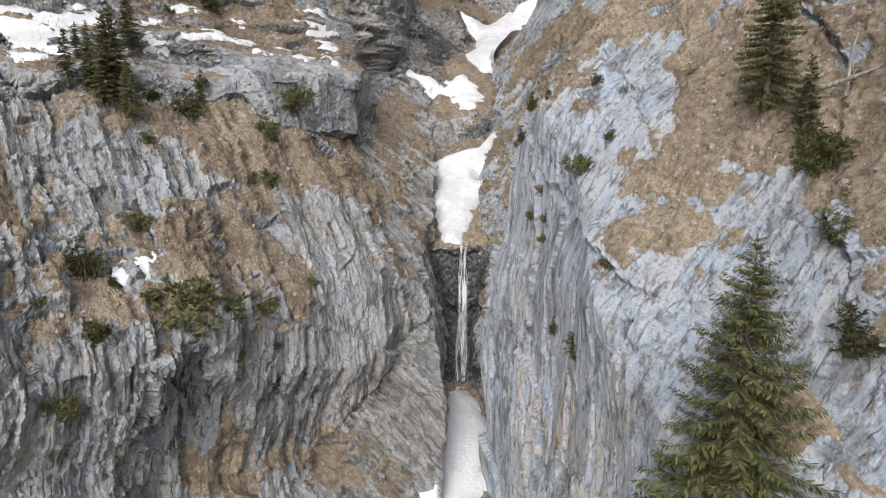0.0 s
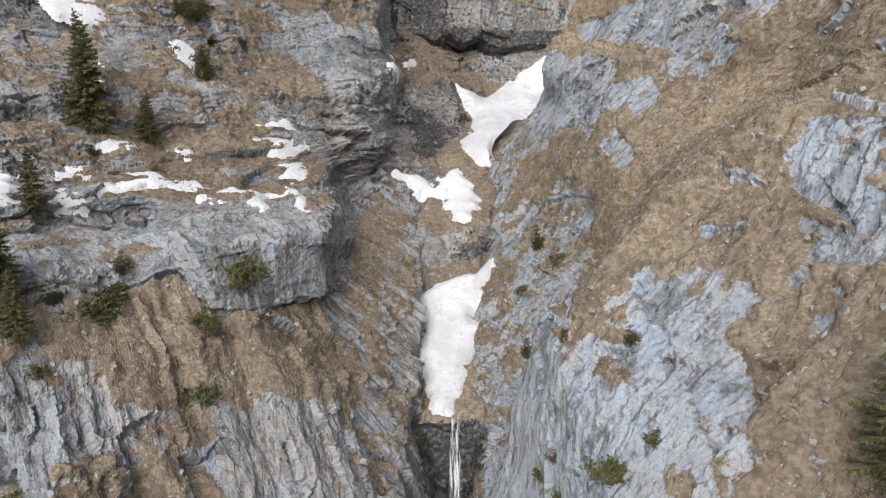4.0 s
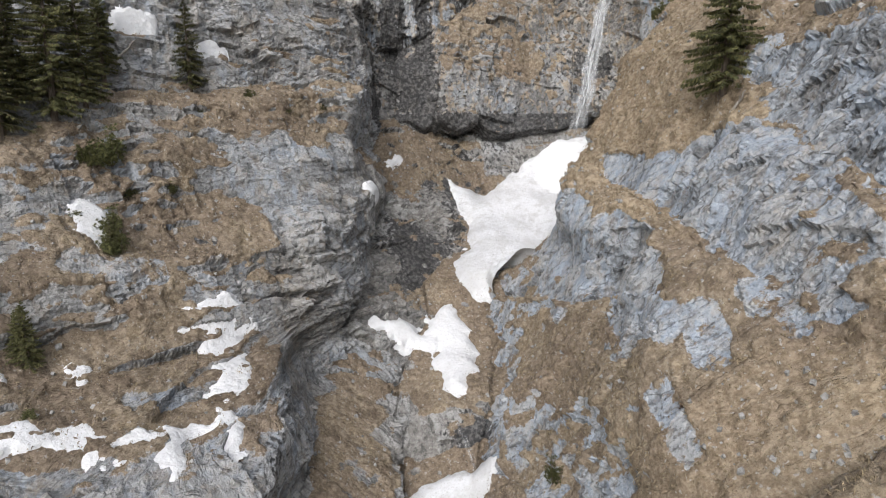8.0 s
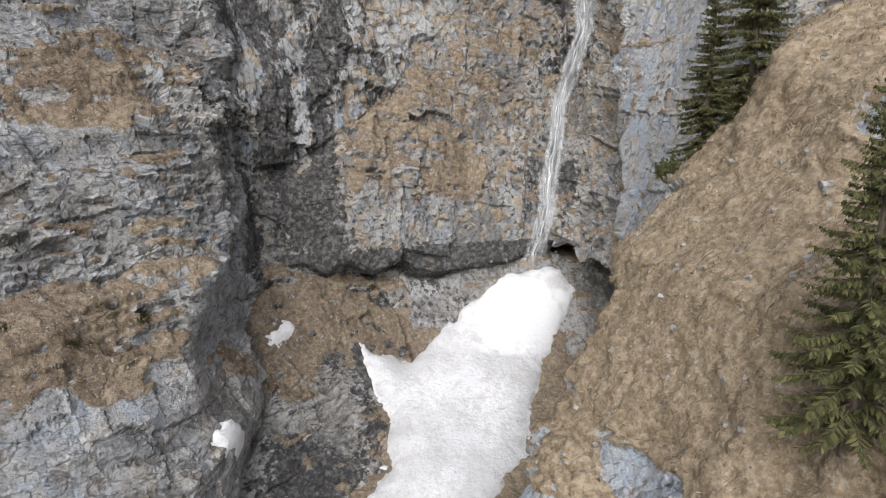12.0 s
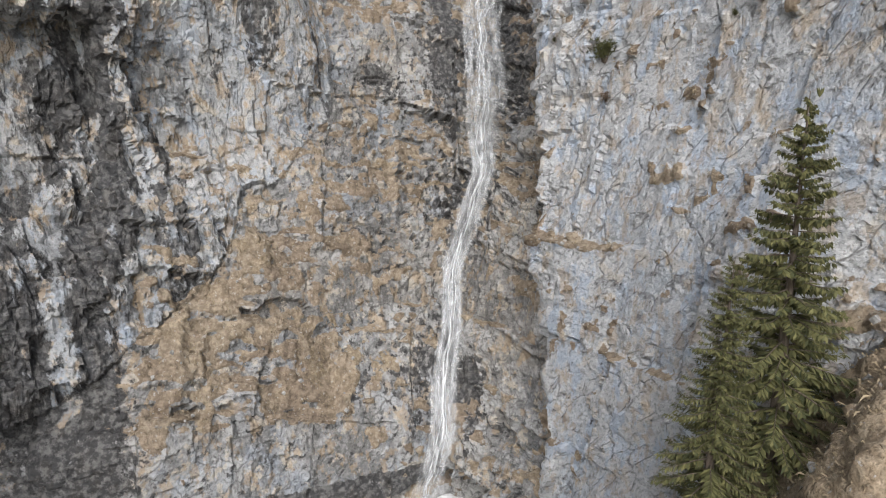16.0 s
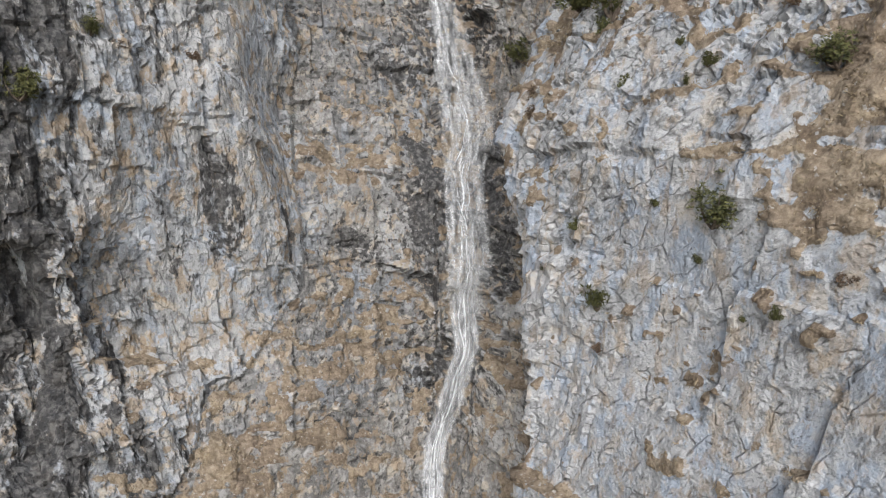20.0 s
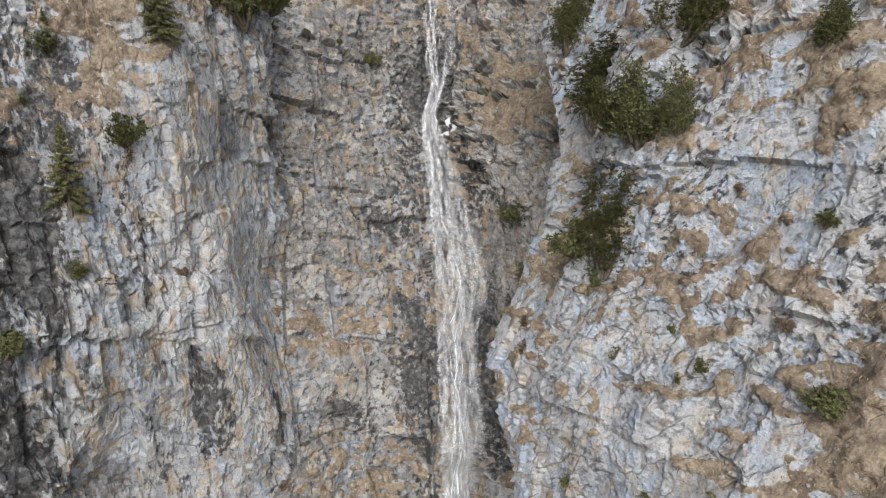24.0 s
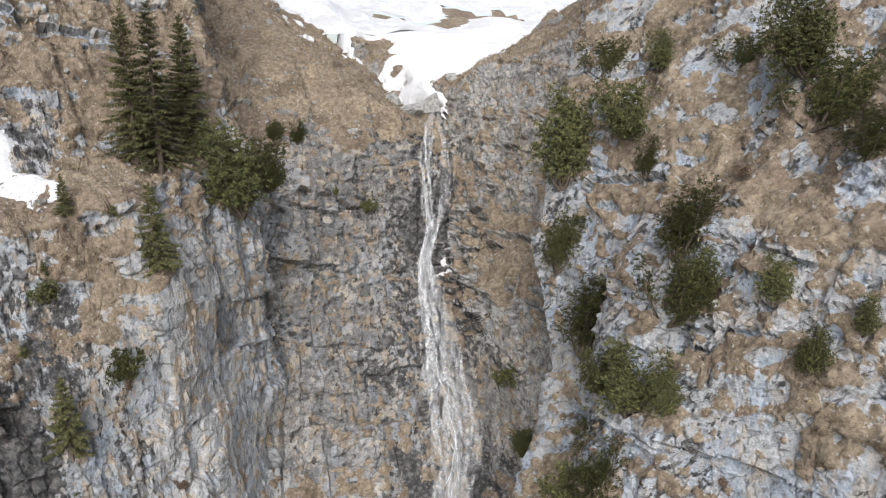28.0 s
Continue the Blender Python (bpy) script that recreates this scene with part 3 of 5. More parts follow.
def relief(p, n, body):
    """Ribs, beds and joint blocks of the rock, as a height in metres, a number for every block, and the place along the grain."""
    a = np.radians(np.array(FACING, np.float32))[body]
    w = p + 0.45 * np.stack([smooth_noise(p / 3.6, k) for k in (41, 42, 43)], 1) + 0.06 * np.stack([smooth_noise(p / 0.8, k) for k in (44, 45, 46)], 1)
    u, s, z = w[:, 0] * np.cos(a) + w[:, 1] * np.sin(a), w[:, 0] * np.sin(a) - w[:, 1] * np.cos(a), w[:, 2]
    high = np.where(body == REGIONS.index("left_cliff"), ramp(p[:, 2], 45, 51), 1)
    u = u + z * share(body, left_foot=-0.1, gully_flank=0.45, dark_slope=0.3, back_wall=-0.3, right_slope=-0.5, right_wall=-0.3, fall_side=0.3)
    z = z + u * share(body, right_slope=-0.35, right_wall=-0.2, back_wall=0.15, left_cliff=0.05, left_headwall=0.15)
    wide = 1 / (1 + share(body, left_cliff=0.6, dark_slope=0.5, back_wall=0.2) * high - share(body, left_foot=0.35, gully_flank=0.35, left_headwall=0.1, right_pillar=0.2))
    tall = 1 / (1 + share(body, left_foot=2.2, gully_flank=2.5, left_headwall=0.7, right_pillar=2.0, right_wall=0.3, right_slope=0.5, back_wall=0.2) - share(body, left_cliff=0.25, dark_slope=0.3) * high)
    u, s, z = u * wide, s * 0.5, z * tall
    h0, b0 = joints(u + 0.15 * z, s, z + 0.1 * u, 5.5, 50)
    h1, b1 = joints(u, s, z, 2.3, 51)
    h2, b2 = joints(u + 0.2 * z, s, z - 0.25 * u, 1.0, 52)
    h3, b3 = joints(u - 0.3 * z, s, z + 0.2 * u, 0.5, 53)
    ribs = crest(np.stack((u / 3.4, s / 5, z / 4.5), 1), 101) + 0.5 * crest(np.stack((u / 1.3, s / 2, z / 2.4), 1), 102)
    h = 0.9 * h1 + 0.5 * h2 + 0.2 * h3 + 0.42 * (ribs - 0.8) + 0.07 * layers(p, 0.9, 2, 131)
    strong = share(body, gorge_floor=0.3, left_foot=0.85, left_cliff=0.9, gully_flank=0.9, dark_slope=0.8, right_slope=0.45, right_pillar=0.36, right_wall=0.45, back_wall=0.52, fall_side=1.0, left_headwall=0.7)
    strong = strong * (1 - 0.7 * ramp(n[:, 2], 0.55, 0.9)) * (0.35 + 0.95 * ramp(layers(p, 9.0, 2, 141), -0.45, 0.5))
    large = share(body, left_foot=1.1, left_cliff=0.7, gully_flank=0.5, dark_slope=0.7, right_slope=0.9, right_pillar=0.7, right_wall=0.7, back_wall=1.1, fall_side=1.0, left_headwall=0.8)
    quiet = (1 - share(body, left_cliff=0.6) * ramp(n[:, 0], 0.7, 0.95)) * (1 - 0.85 * calm(p)) * (1 - (0.4 + share(body, right_slope=1.0, right_pillar=0.4)) * np.clip(marked(p), 0, 0.5))
    return (strong * h + large * h0) * quiet, 0.3 * b0 + 0.3 * b1 + 0.22 * b2 + 0.18 * b3 + share(body, right_wall=0.2, left_headwall=0.08, back_wall=-0.13, right_pillar=0.05), np.stack((u, s, z), 1)


# places (x, y, z, radius) that are grassy, and places that are bare
LUSH_FOOT = ((-20.9, 52.5, 9.3, 3.0), (-18.8, 54.3, 11.6, 2.5), (-13.6, 58.8, 9.3, 3.0), (-10.3, 58.6, 7.0, 3.0), (-12.6, 59.9, 11.2, 2.0), (-4.8, 59.3, 5.3, 2.0), (-19.8, 63.8, 32.8, 2.5), (-15.5, 67.5, 34.1, 2.5), (-23.0, 53.7, 31.5, 2.0), (-15.4, 56.4, 26.0, 2.0), (-10.6, 74.4, 33.5, 2.0), (-31.8, 53.9, 37.6, 2.0), (-31.4, 50.3, 31.2, 2.0))
LUSH_CLIFF = ((-16.1, 123.1, 86.1, 4.0), (-19.5, 118.6, 84.3, 4.0), (-12.1, 122.2, 82.6, 3.0), (-16.9, 115.8, 77.0, 2.5), (-12.1, 121.4, 80.1, 2.5), (-18.9, 103.1, 65.4, 3.5), (-19.7, 100.2, 61.9, 3.5), (-19.2, 105.3, 68.8, 3.0), (-13.6, 110.4, 68.6, 2.5), (-16.4, 106.6, 67.1, 3.0), (-20.7, 101.0, 64.7, 3.0), (-16.2, 99.3, 58.2, 3.0))
LUSH_SLOPE = ((29.3, 105.6, 82.9, 3.5), (31.1, 105.9, 87.1, 3.5), (30.2, 104.8, 84.4, 3.5), (29, 103, 80.5, 3), (21.9, 103.3, 72.5, 3.5), (25.1, 102.4, 76.5, 3.5), (22.3, 99.2, 70.3, 3.5), (23.9, 95.5, 72.3, 3.5), (22.4, 95.2, 68.6, 3.0), (19.7, 102.1, 68.0, 2.5), (17.3, 101.2, 63.0, 1.6), (17.9, 97.8, 61.3, 1.6), (18.5, 94.3, 60.8, 1.6), (19.7, 91.4, 60.4, 1.8), (24.7, 88.2, 69.2, 3.0), (25.2, 85.9, 69.6, 2.5))
LUSH_TOP = ((16, 32.3, 35.8, 1.6), (16.6, 29.3, 34.3, 1.5), (14.9, 32.6, 33.7, 1.2), (17.6, 30.1, 36.1, 1.6), (17.4, 27.1, 33.3, 1.5))
LUSH_RIDGE = ((19.0, 70.7, 51.5, 5.0), (22.4, 67.8, 56.1, 4.0), (21.8, 62.8, 51.3, 6.0), (16.2, 71.9, 44.9, 4.0), (17.4, 62.1, 47.8, 4.0), (15.7, 77.9, 47.9, 2.5), (20.6, 85.1, 61.0, 2.0), (20.2, 91.9, 61.9, 2.0))
LUSH_HIGH = ((5.5, 150, 128, 3.5), (8, 152, 131, 3.5), (6, 151, 134, 3), (44, 127, 128, 3), (41, 120, 116, 3))
BARREN_CLIFF = ((-14.6, 106.2, 64.1, 3.5), (-11.2, 107.4, 61.2, 3.5), (-12.1, 103.2, 58.4, 3.5), (-9.6, 107.5, 54.0, 3.5), (-9.8, 114.3, 55.6, 3.0), (-23.3, 118.1, 87.9, 3.0), (-17.6, 116.5, 81.1, 2.5), (-21.9, 113.7, 82.4, 2.5), (-13.1, 117.6, 73.4, 2.0), (-18.3, 113.0, 74.5, 2.0))
BARREN_SLOPE = ((19.3, 99.2, 64.6, 1.6), (20.0, 95.2, 64.0, 1.8), (21.3, 92.0, 63.8, 2.2), (21.9, 88.4, 63.8, 2.5), (22.1, 85.4, 64.1, 2.5), (15.0, 106.2, 55.7, 2.5), (15.8, 100.7, 56.8, 2.5), (16.4, 96.0, 57.6, 2.0), (26.5, 88.5, 73.9, 3.0), (29.4, 92.8, 77.4, 3.0), (31.6, 124.9, 77.5, 1.5), (20.3, 105.5, 70.4, 1.3))
BARREN_RIDGE = ((25.6, 82.1, 67.7, 3.0), (27.6, 76.8, 69.4, 3.5), (23.0, 77.8, 61.7, 3.0), (22.5, 84.7, 64.3, 2.5), (25.3, 71.7, 64.0, 3.0), (23.3, 71.5, 59.5, 2.0), (16.0, 83.6, 51.7, 2.0), (17.8, 81.9, 53.1, 2.0), (16.5, 92.8, 55.9, 2.0))
BARREN_FOOT = ((-30.9, 51.0, 31.1, 2.5), (-26.8, 54.3, 33.9, 3.0), (-24.7, 53.6, 33.0, 2.5), (-15.3, 60.5, 28.3, 2.5), (-9.8, 58.0, 17.9, 3.0), (-7.9, 60.0, 20.6, 3.0), (-2.6, 65.2, 16.4, 2.5), (-16.0, 51.8, 19.2, 2.5), (-26.6, 41.3, 20.1, 3.0), (-24.7, 43.5, 15.5, 3.0), (-24.7, 46.3, 25.0, 2.0), (-29.2, 44.3, 26.5, 2.0), (-11.1, 65.0, 30.3, 2.0), (-7.3, 66.3, 27.2, 2.0))
TURF_LOW = ((-24, 86, 55, 8), (-22, 95, 61, 7), (-25, 100, 68, 7), (-18, 84, 48, 6), (-26, 84, 52, 6), (-12.6, 111.6, 69, 5), (-20.6, 104.8, 69.8, 5), (-18, 121, 86, 6), (23.1, 102, 74.6, 6), (22.9, 96.6, 70.3, 4), (20.9, 100.2, 68.5, 4), (18.6, 94.8, 61.3, 2.5), (16, 27, 29, 8), (20, 33, 37, 7), (-20, 65, 34, 5), (-17, 69, 38, 6), (-9, 72, 31, 5), (13, 90, 48, 7), (15, 85, 51, 6), (23, 100, 74, 8))
TURF_HIGH = ((21, 101, 70, 6), (20, 73, 53, 9), (19, 96, 62.5, 3), (21, 67, 53, 8), (24, 92, 69, 6), (16, 59, 47, 5), (18, 44, 44, 7), (15, 39, 37, 5), (22, 62, 52, 8), (-22, 51, 10, 5), (-14, 58, 7, 6), (38, 121, 110, 5), (36, 121, 102, 4), (44, 129, 133, 5), (42, 165, 128, 5))
ROCK_LOW = ((-14.5, 105.5, 62.6, 4), (-18, 103, 64, 4), (19.9, 96.7, 64.5, 2.5), (21.2, 91.7, 63.3, 3), (16.9, 98, 59.2, 3), (23.6, 87.5, 67.2, 3), (24.8, 86.3, 69, 3), (-26, 57, 36, 6), (-13, 63, 29, 5), (-5, 80, 32, 4), (17, 92, 56, 5), (16, 99, 57, 5), (20.5, 92, 64.5, 3), (21, 85, 62, 4))
ROCK_HIGH = ((27, 83, 71, 6), (27, 78, 68, 6), (18, 86, 57, 4), (25, 54, 54, 5), (12, 58, 39, 5), (15, 51, 42, 4), (-11, 106, 61, 6), (-10, 113, 55, 5), (-15, 73, 42, 6), (25, 170, 132, 8), (10, 150, 118, 9))


# strokes over the rock, (x, y, z) to (x, y, z) and a radius: turf, bare rock, wet and dark rock, pale rock
TURF_A = ((-41.8, 68.6, 52.5, -33.6, 76.1, 52.4, 2.8), (-23.7, 64.8, 38.9, -22.1, 61.3, 36.2, 2.1), (-22.1, 61.3, 36.2, -18.2, 62.6, 32.3, 2.1), (-21.7, 54.5, 31.1, -20.1, 51.1, 28.4, 2.0), (-19.1, 64.9, 36.5, -11.8, 79.5, 36.3, 1.6), (-8.2, 90.3, 38.4, -5.1, 76.6, 29.6, 1.5), (-13.7, 55.8, 24.9, -12.3, 54.6, 20.3, 0.9), (-13.8, 55.7, 13.4, -12.9, 57.4, 9.0, 1.8), (8.0, 79.1, 30.5, 5.7, 61.0, 26.8, 0.9), (15.5, 58.0, 49.8, 20.1, 49.8, 47.7, 3.0), (17.8, 47.7, 43.6, 18.3, 41.5, 39.5, 1.9), (13.4, 44.1, 35.6, 16.7, 39.4, 35.5, 0.9), (13.9, 39.6, 32.2, 16.6, 37.1, 33.0, 1.2), (23.4, 42.4, 47.4, 23.0, 37.8, 42.2, 2.1))
TURF_B = ((14.0, 78.7, 46.6, 11.2, 90.4, 41.3, 1.1), (-30.1, 80.3, 53.7, -24.2, 85.6, 52.3, 1.7), (-33.4, 88.5, 65.7, -20.8, 100.3, 63.8, 3.4), (-18.8, 96.5, 57.8, -13.7, 98.2, 55.1, 2.2), (-12.1, 113.3, 70.1, -11.6, 120.1, 75.4, 2.4), (-5.2, 131.4, 64.3, 9.1, 139.9, 62.3, 1.8), (-4.6, 111.0, 56.5, -1.3, 112.7, 46.7, 1.6), (9.8, 105.5, 45.7, 15.7, 78.9, 52.1, 2.3), (13.6, 89.9, 46.6, 14.3, 83.4, 47.3, 2.4), (17.6, 101.9, 63.0, 20.5, 84.5, 60.6, 0.9), (20.5, 84.5, 60.6, 21.1, 79.8, 59.4, 0.8), (21.5, 99.9, 68.8, 23.9, 97.5, 73.0, 3.1), (19.0, 70.2, 53.2, 19.6, 66.5, 51.7, 2.3), (14.9, 73.8, 42.6, 21.1, 59.8, 54.5, 3.2))
TURF_C = ((25.0, 66.8, 57.0, 24.5, 62.9, 55.6, 1.6), (25.6, 85.5, 69.6, 27.1, 73.3, 65.7, 0.6), (-8.6, 101.6, 42.8, -3.5, 101.6, 40.0, 1.1), (25.7, 77.4, 64.5, 27.8, 69.6, 63.8, 0.6), (-4.5, 85.2, 33.5, -2.8, 90.2, 34.8, 1.3), (-18.9, 119.9, 85.8, -11.4, 132.1, 89.6, 3.3), (-19.7, 106.2, 70.6, -9.3, 114.2, 68.5, 1.5), (-20.2, 101.1, 64.2, -17.8, 101.1, 60.6, 2.0), (-5.1, 133.4, 65.9, 8.1, 140.2, 62.7, 1.5), (-5.9, 120.8, 62.9, -2.3, 127.0, 58.4, 2.1), (25.0, 102.9, 76.4, 21.3, 101.2, 69.8, 3.3), (27.7, 105.9, 80.1, 22.8, 102.9, 74.1, 2.4), (17.7, 102.6, 63.7, 18.3, 99.0, 61.1, 1.1), (18.3, 99.0, 61.1, 20.5, 89.9, 61.3, 1.2))
TURF_D = ((23.3, 93.7, 69.1, 23.3, 92.1, 67.0, 1.6), (11.4, 144.3, 83.0, 14.8, 142.2, 76.1, 3.7), (14.1, 121.1, 50.2, 9.8, 112.9, 50.0, 0.9), (6.3, 143.5, 83.4, 16.4, 146.8, 84.9, 3.8), (17.5, 152.8, 96.0, 24.1, 155.4, 96.7, 0.9), (35.9, 125.0, 105.7, 37.7, 119.9, 106.6, 0.4), (36.8, 121.6, 101.2, 37.9, 117.6, 102.8, 0.5), (37.3, 121.5, 108.4, 38.2, 119.7, 109.9, 1.6), (34.0, 130.0, 108.8, 36.3, 125.8, 111.9, 0.3), (39.1, 125.7, 117.6, 40.4, 122.9, 117.6, 0.5), (13.8, 151.4, 95.0, 19.8, 153.3, 95.8, 1.0), (35.6, 125.9, 105.9, 36.9, 122.2, 106.7, 0.4), (20.8, 185.8, 148.1, 31.5, 206.2, 147.9, 2.1), (47.4, 170.7, 144.5, 41.3, 150.7, 145.4, 1.9))
TURF_E = ((12.5, 160.5, 138.4, 13.6, 157.3, 135.1, 1.7), (5.6, 152.6, 136.6, 8.2, 152.1, 135.1, 1.5), (41.6, 168.6, 131.7, 42.4, 165.7, 130.3, 2.7), (44.8, 137.3, 140.4, 43.3, 130.4, 137.7, 1.2))
TURF = TURF_A + TURF_B + TURF_C + TURF_D + TURF_E
BARE_ROCK_A = ((-31.7, 54.2, 36.7, -24.7, 54.6, 33.9, 2.8), (-25.2, 42.1, 23.8, -22.4, 43.5, 23.0, 2.2), (-12.9, 73.2, 43.5, -10.1, 77.3, 40.4, 2.3), (7.9, 55.4, 33.7, 8.1, 50.1, 17.6, 2.0), (10.9, 49.5, 38.5, 11.6, 47.1, 36.1, 1.9), (13.6, 51.7, 43.6, 14.8, 45.7, 39.0, 2.1), (13.1, 36.9, 29.2, 15.2, 34.4, 28.4, 2.5), (18.9, 35.1, 34.2, 18.5, 34.0, 32.8, 0.8), (18.4, 37.9, 36.2, 18.5, 36.1, 34.5, 0.5), (20.2, 33.1, 34.3, 19.2, 29.6, 29.2, 1.1), (-12.7, 63.4, 28.9, -11.3, 60.5, 25.4, 1.7), (-7.3, 61.1, 23.0, -4.4, 64.0, 16.0, 2.3), (-11.5, 55.3, 19.0, -7.3, 59.7, 14.5, 2.4), (21.3, 50.2, 50.0, 24.3, 41.3, 48.8, 1.5))
BARE_ROCK_B = ((-14.5, 103.6, 62.4, -7.3, 104.6, 56.0, 3.4), (-8.3, 100.9, 50.2, -7.6, 104.4, 44.6, 1.4), (18.2, 93.7, 58.6, 17.9, 79.8, 55.5, 2.4), (18.6, 101.1, 64.3, 21.6, 85.6, 63.3, 1.4), (24.8, 83.0, 66.5, 25.1, 78.7, 64.9, 1.1), (26.8, 79.1, 69.6, 28.0, 70.4, 66.4, 2.0), (19.1, 77.4, 56.8, 19.1, 74.6, 55.0, 1.3), (16.0, 75.5, 52.3, 16.6, 70.8, 50.7, 1.1), (21.8, 76.1, 58.3, 22.7, 72.9, 57.8, 1.3), (24.5, 76.9, 62.2, 27.1, 68.9, 61.2, 1.0), (9.2, 98.9, 42.3, 7.1, 95.0, 37.4, 1.9), (-2.2, 101.1, 38.9, 0.4, 97.6, 36.2, 1.4), (-26.8, 87.2, 58.0, -21.9, 90.8, 56.4, 1.1), (-27.5, 71.7, 44.8, -10.4, 76.7, 40.6, 2.6))
BARE_ROCK_C = ((-20.6, 82.0, 48.4, -14.6, 87.0, 47.7, 0.9), (11.0, 85.3, 39.6, 9.4, 84.0, 35.8, 1.2), (-15.6, 103.8, 64.2, -9.8, 103.1, 57.5, 3.3), (-24.4, 114.3, 84.5, -22.0, 116.1, 83.8, 1.9), (-18.9, 116.6, 82.4, -15.3, 119.3, 81.5, 1.9), (-13.8, 116.8, 73.5, -10.4, 116.0, 71.6, 1.5), (-6.2, 110.3, 60.4, -5.0, 106.8, 55.2, 1.5), (19.7, 99.3, 64.1, 21.1, 92.4, 64.2, 1.1), (21.3, 91.3, 63.4, 23.5, 84.5, 65.2, 1.6), (15.2, 105.3, 57.1, 15.8, 100.4, 55.3, 2.0), (26.8, 89.1, 74.6, 26.2, 87.5, 72.2, 0.9), (7.5, 139.0, 71.5, 15.3, 140.4, 70.6, 3.2), (31.1, 137.5, 79.5, 29.4, 135.3, 73.0, 2.3))
BARE_ROCK = BARE_ROCK_A + BARE_ROCK_B + BARE_ROCK_C
DARK_ROCK_A = ((-21.0, 45.3, 23.0, -21.8, 51.1, 14.1, 1.8), (-8.9, 58.9, 10.9, -6.4, 59.9, 12.1, 0.8), (-14.4, 53.0, 17.0, -14.6, 55.1, 13.8, 0.4), (-19.3, 49.6, 20.8, -20.5, 51.5, 15.4, 0.6), (2.0, 130.2, 57.8, 11.2, 140.2, 63.2, 2.8), (-9.7, 82.5, 44.1, -9.8, 78.1, 42.2, 1.3), (-7.2, 137.6, 78.1, -1.9, 136.8, 71.2, 4.3), (5.3, 139.6, 62.3, 16.5, 139.4, 61.3, 1.2), (-2.1, 115.2, 49.2, 0.0, 122.3, 52.7, 2.5), (-22.4, 89.2, 55.6, -24.8, 86.1, 53.7, 0.4), (-8.4, 102.0, 51.9, -9.5, 101.3, 52.4, 0.6), (-20.2, 95.6, 58.2, -18.9, 96.8, 58.0, 0.7), (-7.3, 137.1, 82.9, -2.6, 137.0, 73.2, 3.7), (-2.7, 136.1, 68.0, 15.2, 139.7, 67.1, 1.4))
DARK_ROCK_B = ((3.8, 135.7, 60.4, 13.7, 138.5, 60.1, 1.1), (-1.9, 119.9, 52.6, 3.7, 124.2, 51.6, 3.0), (26.2, 137.7, 68.7, 28.9, 133.2, 70.0, 1.3), (-1.1, 147.5, 99.8, -1.1, 145.6, 93.0, 3.0), (-3.1, 139.4, 85.8, -3.3, 138.8, 77.9, 3.4), (1.6, 142.6, 88.6, 3.1, 145.3, 92.9, 0.9), (8.0, 148.3, 107.5, 9.2, 150.5, 99.4, 0.4), (22.2, 156.1, 101.4, 25.5, 156.3, 99.2, 1.0), (36.2, 157.7, 109.0, 34.7, 149.9, 99.0, 1.7), (27.8, 141.4, 76.1, 27.7, 138.1, 72.3, 1.6), (29.3, 157.8, 103.5, 29.9, 156.0, 97.0, 1.0), (17.4, 142.5, 74.5, 19.6, 144.4, 76.3, 0.5), (2.8, 145.4, 109.2, 0.8, 146.6, 101.0, 1.8), (0.3, 147.0, 98.5, 1.3, 144.3, 93.4, 2.8))
DARK_ROCK_C = ((36.1, 154.1, 105.2, 34.7, 148.9, 97.8, 1.3), (39.3, 158.6, 116.8, 39.6, 158.3, 119.3, 0.9), (27.8, 164.9, 116.8, 30.0, 164.8, 115.7, 1.5), (30.6, 160.8, 109.0, 30.2, 155.5, 95.8, 0.8), (26.8, 156.3, 99.1, 20.0, 154.4, 97.9, 0.4), (7.1, 149.4, 102.4, 10.2, 150.6, 99.9, 0.4), (5.7, 146.5, 112.0, 5.6, 146.7, 109.5, 0.5), (3.3, 149.9, 133.4, 5.5, 149.2, 127.5, 1.9), (3.0, 158.2, 142.5, 3.6, 157.3, 140.2, 2.1), (34.5, 172.2, 130.3, 39.2, 174.8, 133.6, 1.1), (39.0, 159.8, 118.6, 40.2, 157.0, 117.2, 0.9), (37.4, 158.2, 111.2, 38.3, 154.8, 109.8, 1.0), (29.0, 161.1, 109.8, 31.1, 158.5, 106.0, 0.7), (29.8, 166.3, 119.1, 26.6, 164.9, 117.6, 0.6))
DARK_ROCK = DARK_ROCK_A + DARK_ROCK_B + DARK_ROCK_C
PALE_A = ((11.4, 151.2, 98.4, 13.8, 151.6, 100.2, 1.8), (3.8, 146.3, 93.5, 9.7, 150.4, 93.8, 2.0), (31.9, 136.7, 105.6, 32.5, 134.0, 98.2, 1.4), (4.0, 146.3, 107.3, 7.6, 149.2, 103.8, 1.4), (5.1, 148.5, 95.4, 10.8, 150.5, 93.4, 2.1), (32.0, 136.3, 106.5, 32.1, 134.1, 96.3, 1.3), (10.9, 150.7, 120.0, 11.0, 149.6, 112.6, 1.9), (40.1, 126.2, 120.3, 40.8, 124.3, 120.1, 1.6), (16.0, 157.9, 121.8, 12.3, 151.7, 117.2, 1.4), (18.2, 162.4, 124.3, 17.8, 161.7, 127.1, 0.7), (10.1, 149.8, 117.2, 10.5, 149.3, 112.9, 1.3), (41.3, 125.2, 122.6, 42.4, 123.0, 124.3, 1.5))
PALE = PALE_A


